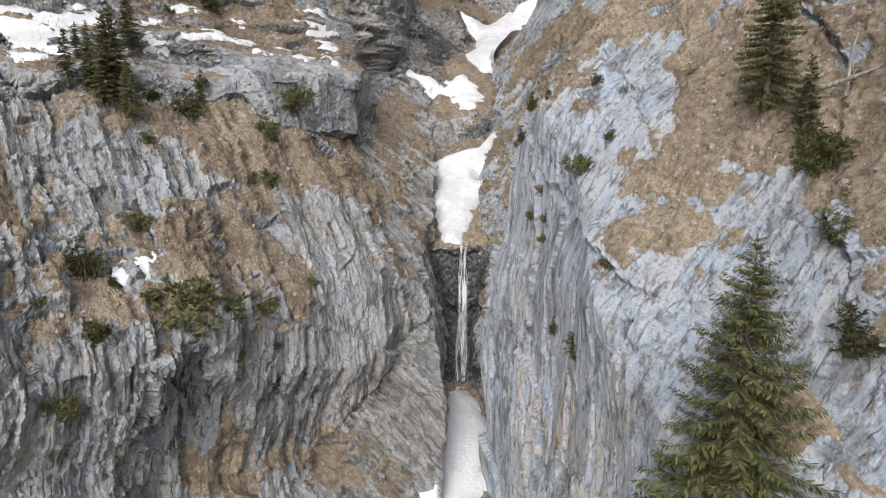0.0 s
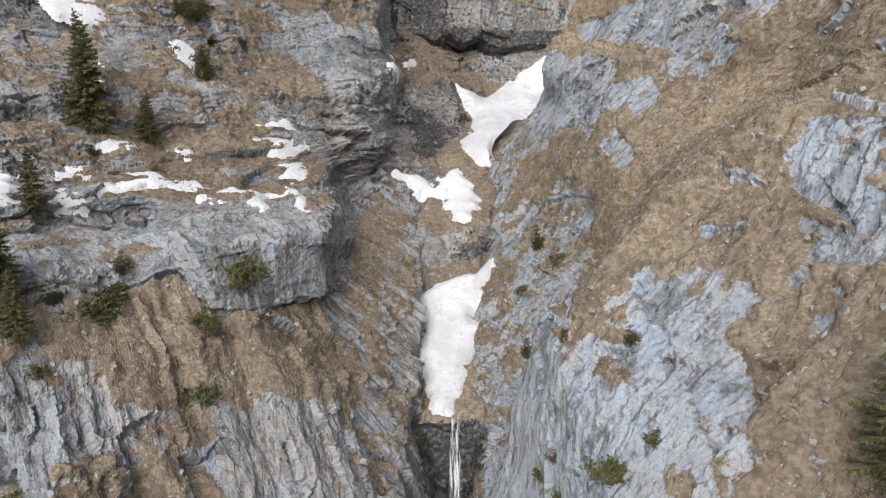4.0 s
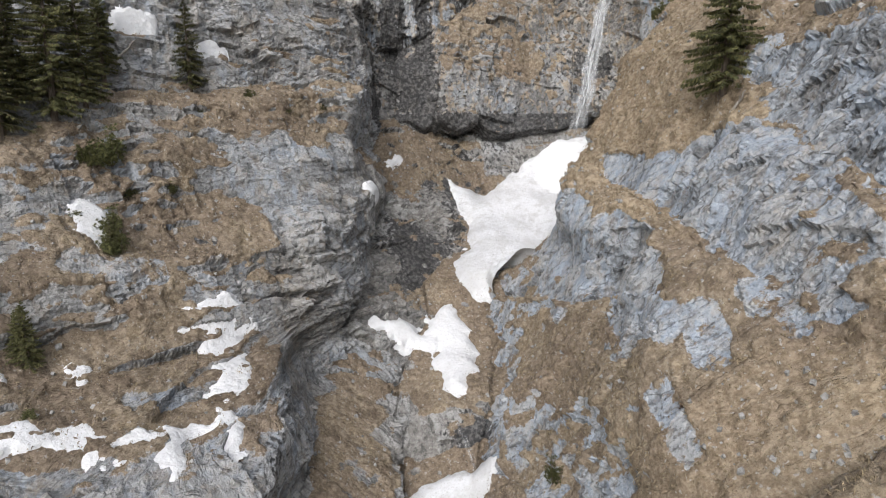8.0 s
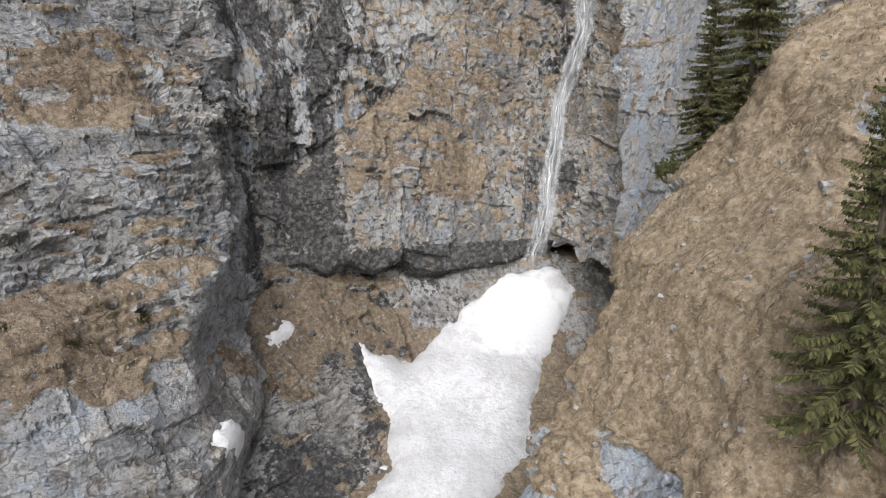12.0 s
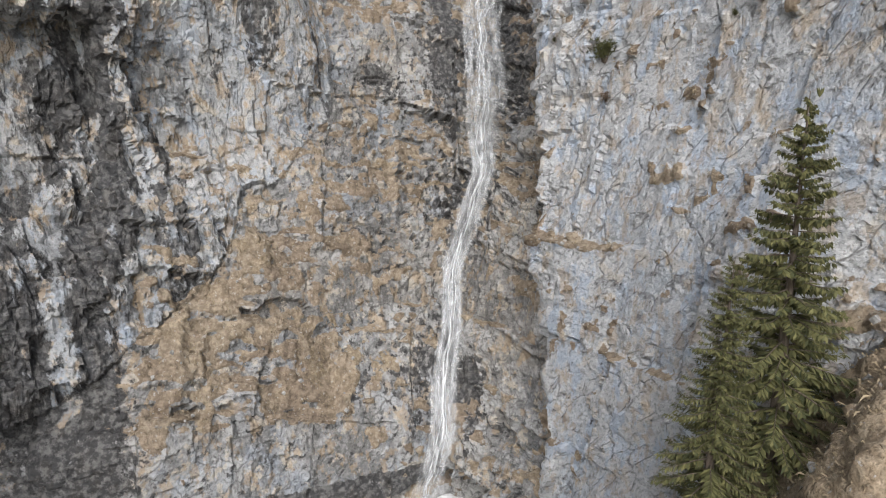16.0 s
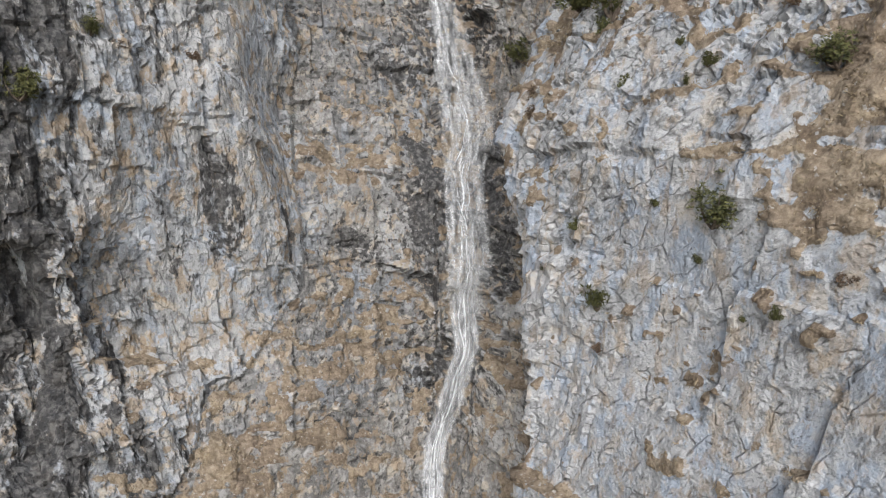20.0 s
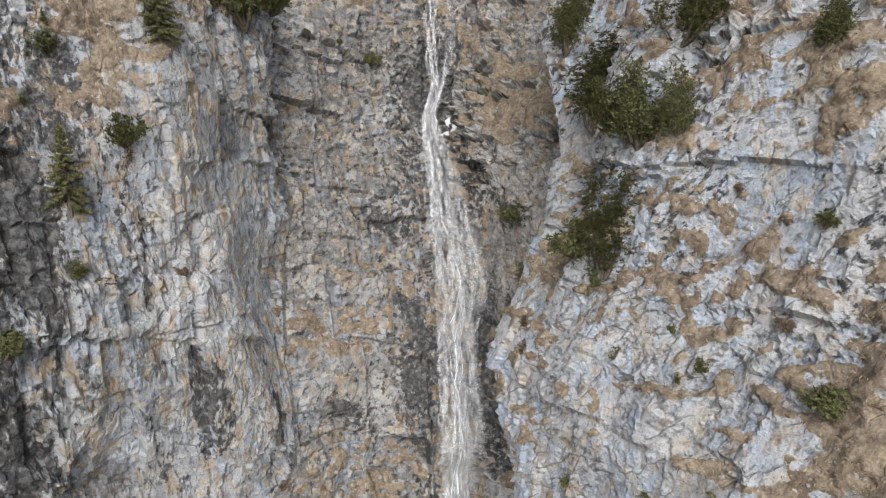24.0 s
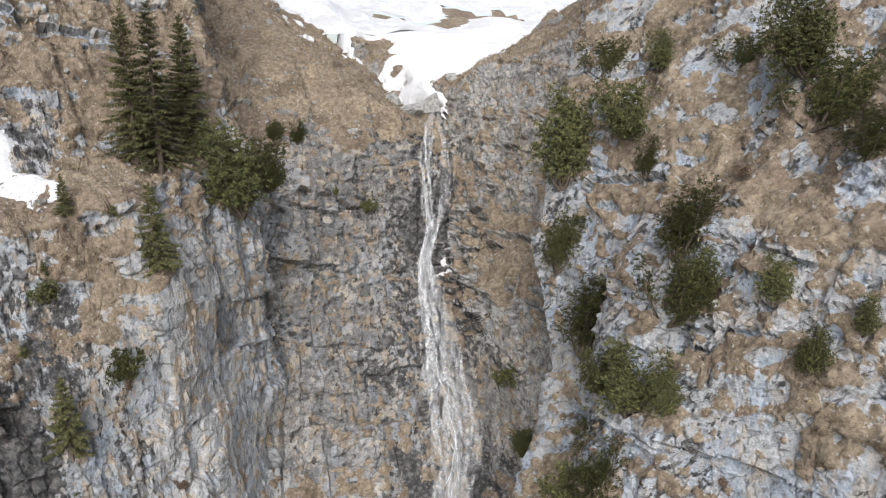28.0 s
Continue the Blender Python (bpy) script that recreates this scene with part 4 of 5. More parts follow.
def stroked(p, strokes, soft=0.5):
    """1 on the strokes, falling to 0 at their wavering edges."""
    out = np.zeros(len(p), np.float32)
    for ax, ay, az, bx, by, bz, r in strokes:
        lo, hi = np.minimum((ax, ay, az), (bx, by, bz)) - r - 1.5, np.maximum((ax, ay, az), (bx, by, bz)) + r + 1.5
        near = np.nonzero(((p > lo) & (p < hi)).all(1))[0]
        if not len(near):
            continue
        q = p[near]
        a, ab = np.array((ax, ay, az)), np.array((bx - ax, by - ay, bz - az))
        k = np.clip((q - a) @ ab / max(ab @ ab, 1e-6), 0, 1)
        gap = np.linalg.norm(q - a - k[:, None] * ab, axis=1) / r + 0.45 * layers(q, 1.8, 2, 61)
        out[near] = np.maximum(out[near], ramp(1.0 + soft / 2 - gap, 0, soft))
    return out


def covers(p, n, body, h):
    """How much grass, wet dark rock with crevice shade, cool blue rock and ochre stain each place carries."""
    x, y, z = p[:, 0], p[:, 1], p[:, 2]
    lean = n[:, 2]
    swell, patch = layers(p, 6.0, 3, 21), layers(p, 1.6, 2, 25)
    want = share(body, gorge_floor=0.05, left_foot=0.04, left_cliff=-0.08, gully_flank=-0.08, dark_slope=-0.12, right_slope=0.20, right_pillar=-0.22, right_wall=0.0, back_wall=0.02, fall_side=0.1, left_headwall=0.03)
    want += share(body, right_slope=0.22) * ramp(z, 44, 50) * ramp(-y, -84, -66) + share(body, right_slope=0.2) * ramp(z, 66, 74)
    want += share(body, back_wall=0.16) * (blob(p, 10, 144, 84, 13) + blob(p, 4, 141, 76, 9)) - share(body, back_wall=0.22) * ramp(z, 104, 114) * ramp(138 - z, 0, 4) + share(body, back_wall=0.3, left_headwall=0.35) * ramp(z, 136, 142)
    want += share(body, left_foot=0.16) * (blob(p, -17, 64, 36, 10) + blob(p, -10, 70, 33, 8)) + share(body, left_cliff=0.2) * (blob(p, -26, 86, 55, 9) + blob(p, -18, 110, 72, 8))
    want += share(body, dark_slope=0.58) * ramp(z, 56, 61) - share(body, left_cliff=0.3) * ramp(47.5 - z, 0, 1.5)
    want += 0.18 * blob(p, 24, 100, 74, 10) + share(body, right_pillar=0.34) * ramp(z, 32, 40)
    want += share(body, left_foot=0.3, gully_flank=0.36, right_slope=0.15, right_wall=0.12, back_wall=0.1) * ramp(-h, -0.05, 0.55) - share(body, left_foot=0.1) * ramp(h, 0.1, 0.6)
    for bx, by, bz, br in TURF_LOW + TURF_HIGH:
        want += 0.20 * blob(p, bx, by, bz, br)
    for bx, by, bz, br in ROCK_LOW + ROCK_HIGH:
        want -= 0.30 * blob(p, bx, by, bz, br)
    want += marked(p) * (1 - share(body, left_cliff=0.35, left_foot=0.25)) + share(body, right_wall=0.14) * ramp(z, 116, 128)
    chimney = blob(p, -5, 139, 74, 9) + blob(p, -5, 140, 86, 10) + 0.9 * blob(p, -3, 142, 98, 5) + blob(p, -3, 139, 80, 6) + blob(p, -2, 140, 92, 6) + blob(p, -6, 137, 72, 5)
    want -= 0.6 * np.clip(chimney, 0, 1) * ramp(3 - x, 0, 4)
    grass = np.clip(0.5 + 1.9 * (lean + want - 0.62) + 0.34 * swell + 0.36 * patch + share(body, right_wall=0.95, back_wall=0.65, left_headwall=0.5, right_pillar=0.2) * ramp(layers(p, 0.75, 2, 27), 0.1, 0.6) * (0.45 + 0.75 * ramp(layers(p, 5.0, 2, 29), -0.2, 0.5)), 0, 1)
    tuft = 0.16 * patch + 0.12 * layers(p, 0.7, 2, 63)
    grass = np.clip(grass + stroked(p, TURF) * (0.42 + tuft + 0.8 * (lean - 0.45)) - stroked(p, BARE_ROCK) * (0.62 - tuft), 0, 1)
    wet_and_shade = np.zeros(len(p), np.float32)
    wet_and_shade += 0.8 * np.clip(1.4 * chimney, 0, 1) * ramp(3 - x, 0, 4) * ramp(layers(p * np.array([1, 1, 0.3]), 2.5, 3, 31), -0.3, 0.35)
    wet_and_shade += share(body, dark_slope=0.6) * ramp(swell, -0.6, 0.3) * ramp(x, -9, -3) * ramp(y, 110, 115) + 0.95 * np.clip(1.5 * blob(p, 2.2, 78.5, 10, 4) + 1.5 * blob(p, 2.2, 78.5, 16, 4) + 1.5 * blob(p, 2.2, 78.5, 21, 3) + 1.2 * blob(p, 5.5, 98, 37, 2.5), 0, 1)
    wet_and_shade += share(body, back_wall=0.65) * (z < 68.5) + share(body, back_wall=0.62, fall_side=0.72) * np.clip(blob(p, 27, 145, 75, 5) + blob(p, 31, 150, 90, 5) + blob(p, 34, 158, 105, 6) + blob(p, 36, 166, 120, 6) + blob(p, 35.5, 172, 129, 5) + blob(p, 37, 178, 137, 4), 0, 1)
    streak = layers(p * np.array([1, 1, 0.12]), 3.0, 3, 33)
    wet_and_shade += share(body, left_foot=0.9) * ramp(streak, -0.2, 0.15) * np.clip(blob(p, -21, 48, 19, 3.5) + blob(p, -22, 50, 14, 3.5) + 0.8 * blob(p, -8, 60.5, 10, 3) + 0.8 * blob(p, -5.4, 61, 9.4, 2.5), 0, 1) + share(body, left_headwall=0.62) * ramp(streak, 0.2, 0.45) * ramp(130 - z, 0, 20)
    wet_and_shade += 0.6 * np.clip(blob(p, 3, 147, 122, 4) + blob(p, 1, 146, 117, 4), 0, 1) * ramp(streak, -0.2, 0.2)
    dark_mask = stroked(p, DARK_ROCK, 1.3) * (0.55 + 0.45 * ramp(layers(p * np.array([1, 1, 0.25]), 1.6, 3, 65), -0.4, 0.4))
    # deep hollows get crevice shade through the same dark colour
    wet_and_shade += 0.3 * ramp(-h, 0.5, 1.1) + 0.46 * dark_mask + share(body, back_wall=0.17) + 0.35 * np.clip(blob(p, 5, 149, 129, 4) + blob(p, 2.5, 147.5, 124, 4), 0, 1)
    grass = grass * (1 - 0.6 * dark_mask)
    pale = np.clip(stroked(p, PALE, 0.9) * (0.8 + 0.3 * patch) + share(body, right_wall=0.6) * ramp(118 - z, 0, 8) * ramp(swell, -0.7, 0.3), 0, 1)
    wet_and_shade += share(body, right_wall=0.34) * ramp(z, 113, 123) * ramp(streak, -0.1, 0.4)
    cool = share(body, right_pillar=0.95, right_wall=1.0, right_slope=0.95, left_foot=0.35, left_headwall=0.55, left_cliff=0.35, back_wall=0.2, gully_flank=0.2) + 0.3 * swell
    ochre = share(body, back_wall=0.75, left_headwall=0.9, right_wall=0.6, right_slope=0.25, left_cliff=0.25, fall_side=0.8, left_foot=0.2) + 0.9 * blob(p, 8.5, 45, 15, 9)
    return grass, np.clip(wet_and_shade, 0, 1), np.clip(cool, 0, 1), np.clip(ochre, 0, 1), pale


def evened(values, quads, count, times=1):
    """Vertex values averaged with their neighbours."""
    share_of = np.bincount(quads.ravel(), minlength=count)[:, None]
    for _ in range(times):
        mid = values[quads].mean(1)
        values = np.stack([np.bincount(quads.ravel(), np.repeat(mid[:, k], 4), count) for k in range(values.shape[1])], 1) / np.maximum(share_of, 1)
    return values


def mountain():
    points, quads = skin((-46, 12, -8), (60, 208, 166), 0.95, uneven)
    points, quads = finer(points, quads)
    points = settle(points, quads, uneven, 1)
    bare = (points, quads)
    points, quads = finer(points, quads)
    points = settle(points, quads, uneven, 1)
    n = normals(points, quads)
    body = np.array(solids(points)).argmin(0)
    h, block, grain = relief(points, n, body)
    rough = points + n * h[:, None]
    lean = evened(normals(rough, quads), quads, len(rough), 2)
    grass, wet_and_shade, cool, ochre, pale = covers(points, lean, body, h)
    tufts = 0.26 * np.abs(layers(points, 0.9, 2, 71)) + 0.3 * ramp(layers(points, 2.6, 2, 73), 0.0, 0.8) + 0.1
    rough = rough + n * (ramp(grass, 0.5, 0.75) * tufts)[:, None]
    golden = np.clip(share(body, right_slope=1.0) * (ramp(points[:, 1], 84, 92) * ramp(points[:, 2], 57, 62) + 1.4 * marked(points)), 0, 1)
    values = {"golden": golden, "pale": pale, "grass": grass, "wet_and_shade": wet_and_shade, "cool": cool, "ochre": ochre, "block": block, "grain": grain}
    of_quad = body[quads[:, 0]]
    labels = ("stony floor of the gorge under old snow", "grey ribbed limestone cliff with dry grass at the gorge foot", "stepped grey limestone cliff with grassy ledges",
              "slanting grey slabs beside the snow gully", "dark wet rock slope with brown turf", "steep slope of dry tan grass and pale rock",
              "smooth blue-grey limestone pillar beside the waterfall", "tall pale blue-grey limestone wall with grass tufts", "high grey-brown rock wall behind the waterfall",
              "broken brown rock beside the upper waterfall", "streaked black and white limestone headwall")
    for k, name in enumerate(REGIONS):
        mine = quads[of_quad == k]
        if len(mine):
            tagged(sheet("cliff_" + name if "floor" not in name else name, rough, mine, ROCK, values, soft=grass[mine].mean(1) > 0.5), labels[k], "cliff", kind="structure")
    return bare, (rough, grass, lean, body)


TONGUE = ((3.1, 59.1), (8.8, 56.1), (12.9, 58.9), (20.6, 64.6), (27.3, 64.8), (28.7, 62), (24, 55.5), (20, 51.5), (14.5, 49), (12, 48.6), (7.5, 46), (4.3, 48.2), (3.9, 49.7), (6.2, 51), (5.9, 53.6))


def within(outline, u, v):
    """Distance to a closed outline, positive inside it."""
    far, inside = np.full(len(u), 1e9), np.zeros(len(u), bool)
    for (a, b), (c, d) in zip(outline, outline[1:] + outline[:1]):
        t = np.clip(((u - a) * (c - a) + (v - b) * (d - b)) / ((c - a) ** 2 + (d - b) ** 2), 0, 1)
        far = np.minimum(far, np.hypot(u - a - t * (c - a), v - b - t * (d - b)))
        inside ^= ((b > v) != (d > v)) & (u < (c - a) * (v - b) / (d - b + 1e-9) + a)
    return np.where(inside, far, -far)


def snow_patch(label, spots, deep=0.5):
    """A patch of old snow that lies on the mountain where the spots (x, y, z, radius) are."""
    spots = np.array([(np.array(a) * (1 - k) + np.array(b) * k) for a, b in zip(spots, spots[1:] + spots[-1:]) for k in ((0, 0.25, 0.5, 0.75) if math.dist(a[:3], b[:3]) < 6 else (0,))], float)
    points, quads = BARE
    rag, squash = (2.2, 0.7) if spots[:, 1].max() > 195 else (0.4, 0.35) if deep > 0.8 else (0.75, 0.5 if deep > 0.55 else 1.0)
    lo, hi = (spots[:, :3] - spots[:, 3:]).min(0) - 2, (spots[:, :3] + spots[:, 3:]).max(0) + 2
    near = ((points > lo) & (points < hi)).all(1)
    mine = quads[near[quads].all(1)]
    if not len(mine):
        return
    used, back = np.unique(mine.ravel(), return_inverse=True)
    points, quads = finer(points[used], back.reshape(mine.shape))
    up = normals(points, quads)
    gap = [r * (1.18 if deep < 0.55 else 1.0) - np.linalg.norm((points - (x, y, z)) * (1, 1, squash), axis=1) for x, y, z, r in spots]
    gap = np.max(gap, 0)
    if label.startswith("long tongue"):
        gap = within(tuple((a, b * 1.4) for a, b in TONGUE), points[:, 0], points[:, 2] * 1.4)
    d = gap + rag * (layers(points, 1.6, 3, 81, 0.6) + 0.15) * min(1.0, 0.35 + 0.4 * spots[:, 3].max())
    if deep > 0.55:
        d = d - 2.5 * ramp(0.36 - up[:, 2], 0, 0.25)
    for x, y, z, r in ((38.6, 193, 145, 1.3), (37, 198, 148, 2.2), (38, 204, 150, 2.6), (36, 201, 150, 2.2), (52, 199, 149, 1.4)):
        d = d - 12 * blob(points, x, y, z, r)
    keep = quads[(d[quads] > -0.35).any(1)]
    mark = np.arange(len(points))
    for _ in range(300):
        low = mark[keep].min(1)
        before = mark.copy()
        np.minimum.at(mark, keep.ravel(), np.repeat(low, 4))
        mark = mark[mark]
        if (before == mark).all():
            break
    if len(keep):
        pieces, size = np.unique(mark[keep[:, 0]], return_counts=True)
        keep = keep[mark[keep[:, 0]] == pieces[size.argmax()]]
    lift = np.minimum(0.08 + d * 0.3, deep * 0.8) * ramp(d, -0.4, 0.35) - 0.55 * ramp(-d, -0.1, 0.3)
    n = normals(points, quads) * 0.6 + np.array([0, 0, 0.5])
    body = points + n * (lift * (0.7 if deep < 0.55 else 1.0) + (0.06 if deep < 0.55 else 0.55 * ramp(d, -0.2, 0.9)) + (0.14 if deep > 0.55 else 0.05) * layers(points, 1.7, 3, 82))[:, None]
    if deep > 0.55 and len(keep):
        body = body + (evened(body, quads, len(body), 14) - body) * ramp(d, 0.0, 0.8)[:, None]
    if len(keep):
        fresh = ramp(blob(points, 21.5, 138, 60.5, 7) + 0.25 * layers(points, 1.5, 3, 83), 0.42, 0.6) if label.startswith("long tongue") else np.full(len(points), 0.0 if deep > 0.75 and spots[:, 1].max() < 150 else 0.5)
        return tagged(sheet("snow_patch", body, keep, SNOW, {"fresh": fresh}), label, "snow", "patches of old snow")


BARE, COVER = mountain()

# ---------- old snow lies on it ----------
for label, deep, spots in SNOWS:
    snow_patch(label, spots, deep)


# ---------- the mountain round about, coarser ----------
def wider(p):
    return np.maximum(ground(p), (p[:, 2] - 176 - 0.18 * (p[:, 1] - 150)) * 0.8) + 1.2 * layers(p, 22.0, 3, 203)


def surroundings():
    points, quads = skin((-170, 8, -24), (190, 420, 262), 4.0, wider)
    points, quads = finer(points, quads)
    mid = points[quads].mean(1)
    inner = (mid[:, 0] > -44) & (mid[:, 0] < 58) & (mid[:, 1] < 206) & (mid[:, 1] > 14)
    white = (mid[:, 1] > 204) & (mid[:, 2] > 138) & (layers(mid, 15.0, 3, 207) < 0.22) & (normals(points, quads)[quads[:, 0]][:, 2] > 0.45)
    n = normals(points, quads)
    rough = points + n * (1.2 * layers(points, 6.0, 3, 205))[:, None]
    count = len(points)
    body = np.array(solids(points)).argmin(0)
    grass, wet_and_shade, cool, ochre, pale = covers(points, n, body, np.zeros(count))
    values = {"pale": pale, "grass": grass, "wet_and_shade": wet_and_shade, "cool": cool, "ochre": ochre, "block": 0.5 + 0.25 * layers(points, 3.0, 2, 209), "grain": points}
    tagged(sheet("mountainside", rough, quads[~inner & ~white], ROCK, values), "grey rock and dry grass of the mountain round the gorge", "mountain", kind="structure")
    tagged(sheet("upper_snowfield", rough + np.array([0, 0, 0.4]), quads[~inner & white], SNOW), "wide white snowfield in the bowl above the waterfall", "snowfield", kind="structure")


surroundings()
xs = np.linspace(-2600, 2600, 53)
gx, gy = np.meshgrid(xs, xs - 900, indexing="ij")
gp = np.stack((gx.ravel(), gy.ravel(), np.zeros(gx.size)), 1)
gp[:, 2] = -26 + 14 * layers(gp, 420.0, 2, 211) - 8
gi = np.arange(gx.size).reshape(gx.shape)
gq = np.stack((gi[:-1, :-1], gi[1:, :-1], gi[1:, 1:], gi[:-1, 1:]), -1).reshape(-1, 4)
TURF = plain_material("valley_turf", (0.09, 0.085, 0.05), (0.20, 0.17, 0.11), 0.05, 0.95, 0.3)
tagged(sheet("ground", gp, gq, TURF), "brown valley ground below the gorge", "ground", kind="structure")


# ---------- plants ----------
def nearest(x, y, z):
    """The place of the rock surface nearest to a point."""
    q = COVER[0]
    near = np.nonzero(np.abs(q[:, 0] - x) + np.abs(q[:, 1] - y) + np.abs(q[:, 2] - z) < 6)[0]
    if not len(near):
        return Vector((x, y, z))
    return Vector(q[near[np.argmin(((q[near] - (x, y, z)) ** 2).sum(1))]])


def tube(path, radii, sides=7):
    """Points and quads of a tapering limb."""
    path = [Vector(p) for p in path]
    pts, quads = [], []
    for i, p in enumerate(path):
        along = (path[min(i + 1, len(path) - 1)] - path[max(i - 1, 0)]).normalized()
        a = along.orthogonal().normalized()
        b = along.cross(a)
        for k in range(sides):
            w = 2 * math.pi * k / sides
            pts.append(p + (a * math.cos(w) + b * math.sin(w)) * radii[i])
    for i in range(len(path) - 1):
        for k in range(sides):
            quads.append((i * sides + k, i * sides + (k + 1) % sides, (i + 1) * sides + (k + 1) % sides, (i + 1) * sides + k))
    return pts, quads


def limbs(name, tubes, material, parent):
    pts, quads = [], []
    for p, q in tubes:
        quads += [tuple(i + len(pts) for i in f) for f in q]
        pts += [tuple(v) for v in p]
    return sheet(name, np.array(pts), np.array(quads), material, parent=parent)


def sprays(name, rows, material, parent):
    """Needle sprays: kite-shaped leaves from (base, tip, side) rows."""
    base, tip, side = (np.array(c) for c in zip(*rows))
    mid = base + (tip - base) * 0.45
    pts = np.stack((base, mid + side, tip, mid - side), 1).reshape(-1, 3)
    return sheet(name, pts, np.arange(len(pts)).reshape(-1, 4), material, smooth=False, parent=parent)


def spruce(height, seed, spread=0.25, thin=0.0, needles=None):
    """A spruce on its own Empty, base at the origin."""
    rng = random.Random(seed)
    top = new("spruce_tree")
    lean = Vector((rng.uniform(-0.015, 0.015), rng.uniform(-0.015, 0.015), 0))
    r0 = 0.014 * height + 0.05
    path = [Vector((0, 0, -1.2)) + lean * 0] + [Vector((0, 0, height * k)) + lean * height * k for k in (0.0, 0.15, 0.35, 0.6, 0.85, 1.0)]
    limbs("trunk", [tube(path, [r0 * 1.25, r0 * 1.15, r0, r0 * 0.75, r0 * 0.45, r0 * 0.18, 0.012], 9)], BARK, top)
    twigs, rows = [], []
    z = height * 0.07
    while z < height * 0.985:
        k = z / height
        reach = height * spread * (1 - k) ** 0.8 * min(1, 0.55 + k * 3.2) + 0.12
        turn = rng.random() * 6.28
        for i in range(rng.randint(5, 7) if k < 0.9 else 4):
            if rng.random() < thin + 0.08:
                continue
            w = turn + i * 6.28 / 6 + rng.uniform(-0.3, 0.3)
            length = reach * rng.uniform(0.65, 1.12)
            out = Vector((math.cos(w), math.sin(w), 0))
            across = Vector((-out.y, out.x, 0))
            rise = 0.30 * k - 0.10 * (1 - k)
            jog = z + rng.uniform(-0.35, 0.35) * (0.25 + 0.03 * height)
            start = Vector((0, 0, jog)) + lean * z
            bend = lambda q: start + out * length * q + Vector((0, 0, length * (rise * q - 0.42 * (1 - k * 0.7) * q * q + 0.20 * q ** 4)))
            if length > 0.5:
                twigs.append(tube([bend(q) for q in (0, 0.35, 0.7, 0.95)], [0.012 + 0.012 * length, 0.01 + 0.008 * length, 0.01, 0.004], 4))
            many = int(9 + length * 14)
            for m in range(many):
                q = 0.12 + 0.88 * (m + rng.random()) / many
                p = bend(q)
                size = (0.20 + 0.16 * length * (1 - q * 0.6)) * rng.uniform(0.7, 1.25)
                flip = 1 if m % 2 else -1
                way = (out * rng.uniform(0.35, 0.9) + across * flip * rng.uniform(0.35, 1.0) + Vector((0, 0, rng.uniform(-0.75, 0.05)))).normalized()
                side = way.cross(Vector((rng.uniform(-0.4, 0.4), rng.uniform(-0.4, 0.4), 1))).normalized() * size * rng.uniform(0.09, 0.15)
                rows.append((p, p + way * size, side))
                if rng.random() < 0.75:
                    way = (way * 0.5 + Vector((rng.uniform(-0.3, 0.3), rng.uniform(-0.3, 0.3), -0.8))).normalized()
                    side = way.orthogonal().normalized() * size * 0.16
                    rows.append((p, p + way * size * 0.8, side))
        z += (0.17 + 0.017 * height * (1 - k)) * rng.uniform(0.8, 1.2)
    for i in range(6):
        w = i * 1.05
        rows.append((Vector((0, 0, height * 0.985)), Vector((math.cos(w) * 0.12, math.sin(w) * 0.12, height * 1.0 + 0.12)), Vector((0.03, 0.03, 0))))
    limbs("branchwork", twigs, BARK, top)
    sprays("crown", rows, needles or NEEDLES, top)
    return top


def pine(height, seed, upright=0.3, needles=None, name="mountain_pine", dense=1.0):
    """A bushy mountain pine: bent stems with tufts of needles."""
    rng = random.Random(seed)
    top = new(name)
    stems, rows = [], []
    gather = rng.random() * 6.28
    for i in range(int(4 + 2.2 * height)):
        w = gather + rng.gauss(0, 1.3)
        lean = rng.uniform(0.2, 1.15) * (1 - upright)
        out = Vector((math.cos(w), math.sin(w), 0)) * lean
        length = height * rng.uniform(0.45, 1.08)
        bend = lambda q: out * length * q * (1.25 - 0.4 * q) + Vector((0, 0, -0.25 + length * (0.3 * q + 0.7 * q * q) * (1 - 0.5 * lean)))
        stems.append(tube([bend(q) for q in (0, 0.3, 0.6, 0.85, 1)], [0.03 + 0.016 * height, 0.025 + 0.012 * height, 0.02 + 0.006 * height, 0.015, 0.006], 5))
        for m in range(int((12 + 8 * height) * dense)):
            q = min(1.05, rng.uniform(0.3, 1.0) ** 0.6)
            p = bend(q) + Vector((rng.gauss(0, 1), rng.gauss(0, 1), rng.gauss(0, 0.55))) * (0.05 + 0.07 * height) * (1.3 - q * 0.5)
            for n in range(9):
                way = Vector((rng.gauss(0, 1), rng.gauss(0, 1), rng.gauss(0.6, 0.8))).normalized()
                size = rng.uniform(0.11, 0.2) * (0.75 + 0.06 * height)
                rows.append((p, p + way * size, way.orthogonal().normalized() * size * 0.16))
    limbs("wood", stems, BARK, top)
    sprays("foliage", rows, needles or PINE, top)
    return top


def stand(makers, rows, label, category, group, sink=0.25, snap=True):
    """Copies of the model plants, each of the height given, at (x, y, z, height)."""
    for k, (x, y, z, h) in enumerate(rows):
        ob, own = makers[k % len(makers)]
        at = nearest(x, y, z) if snap else Vector((x, y, z))
        s = h / own
        rng = random.Random(k * 7 + int(x * 10))
        m = Matrix.LocRotScale(at - Vector((0, 0, sink * min(1, s))), Euler((0, 0, rng.random() * 6.28)), Vector((s * rng.uniform(0.92, 1.1), s * rng.uniform(0.92, 1.1), s)))
        tagged(copy_thing(ob, m), label, category, group)


def discard(makers):
    for ob, _ in makers:
        for o in (*ob.children_recursive, ob):
            bpy.data.objects.remove(o)


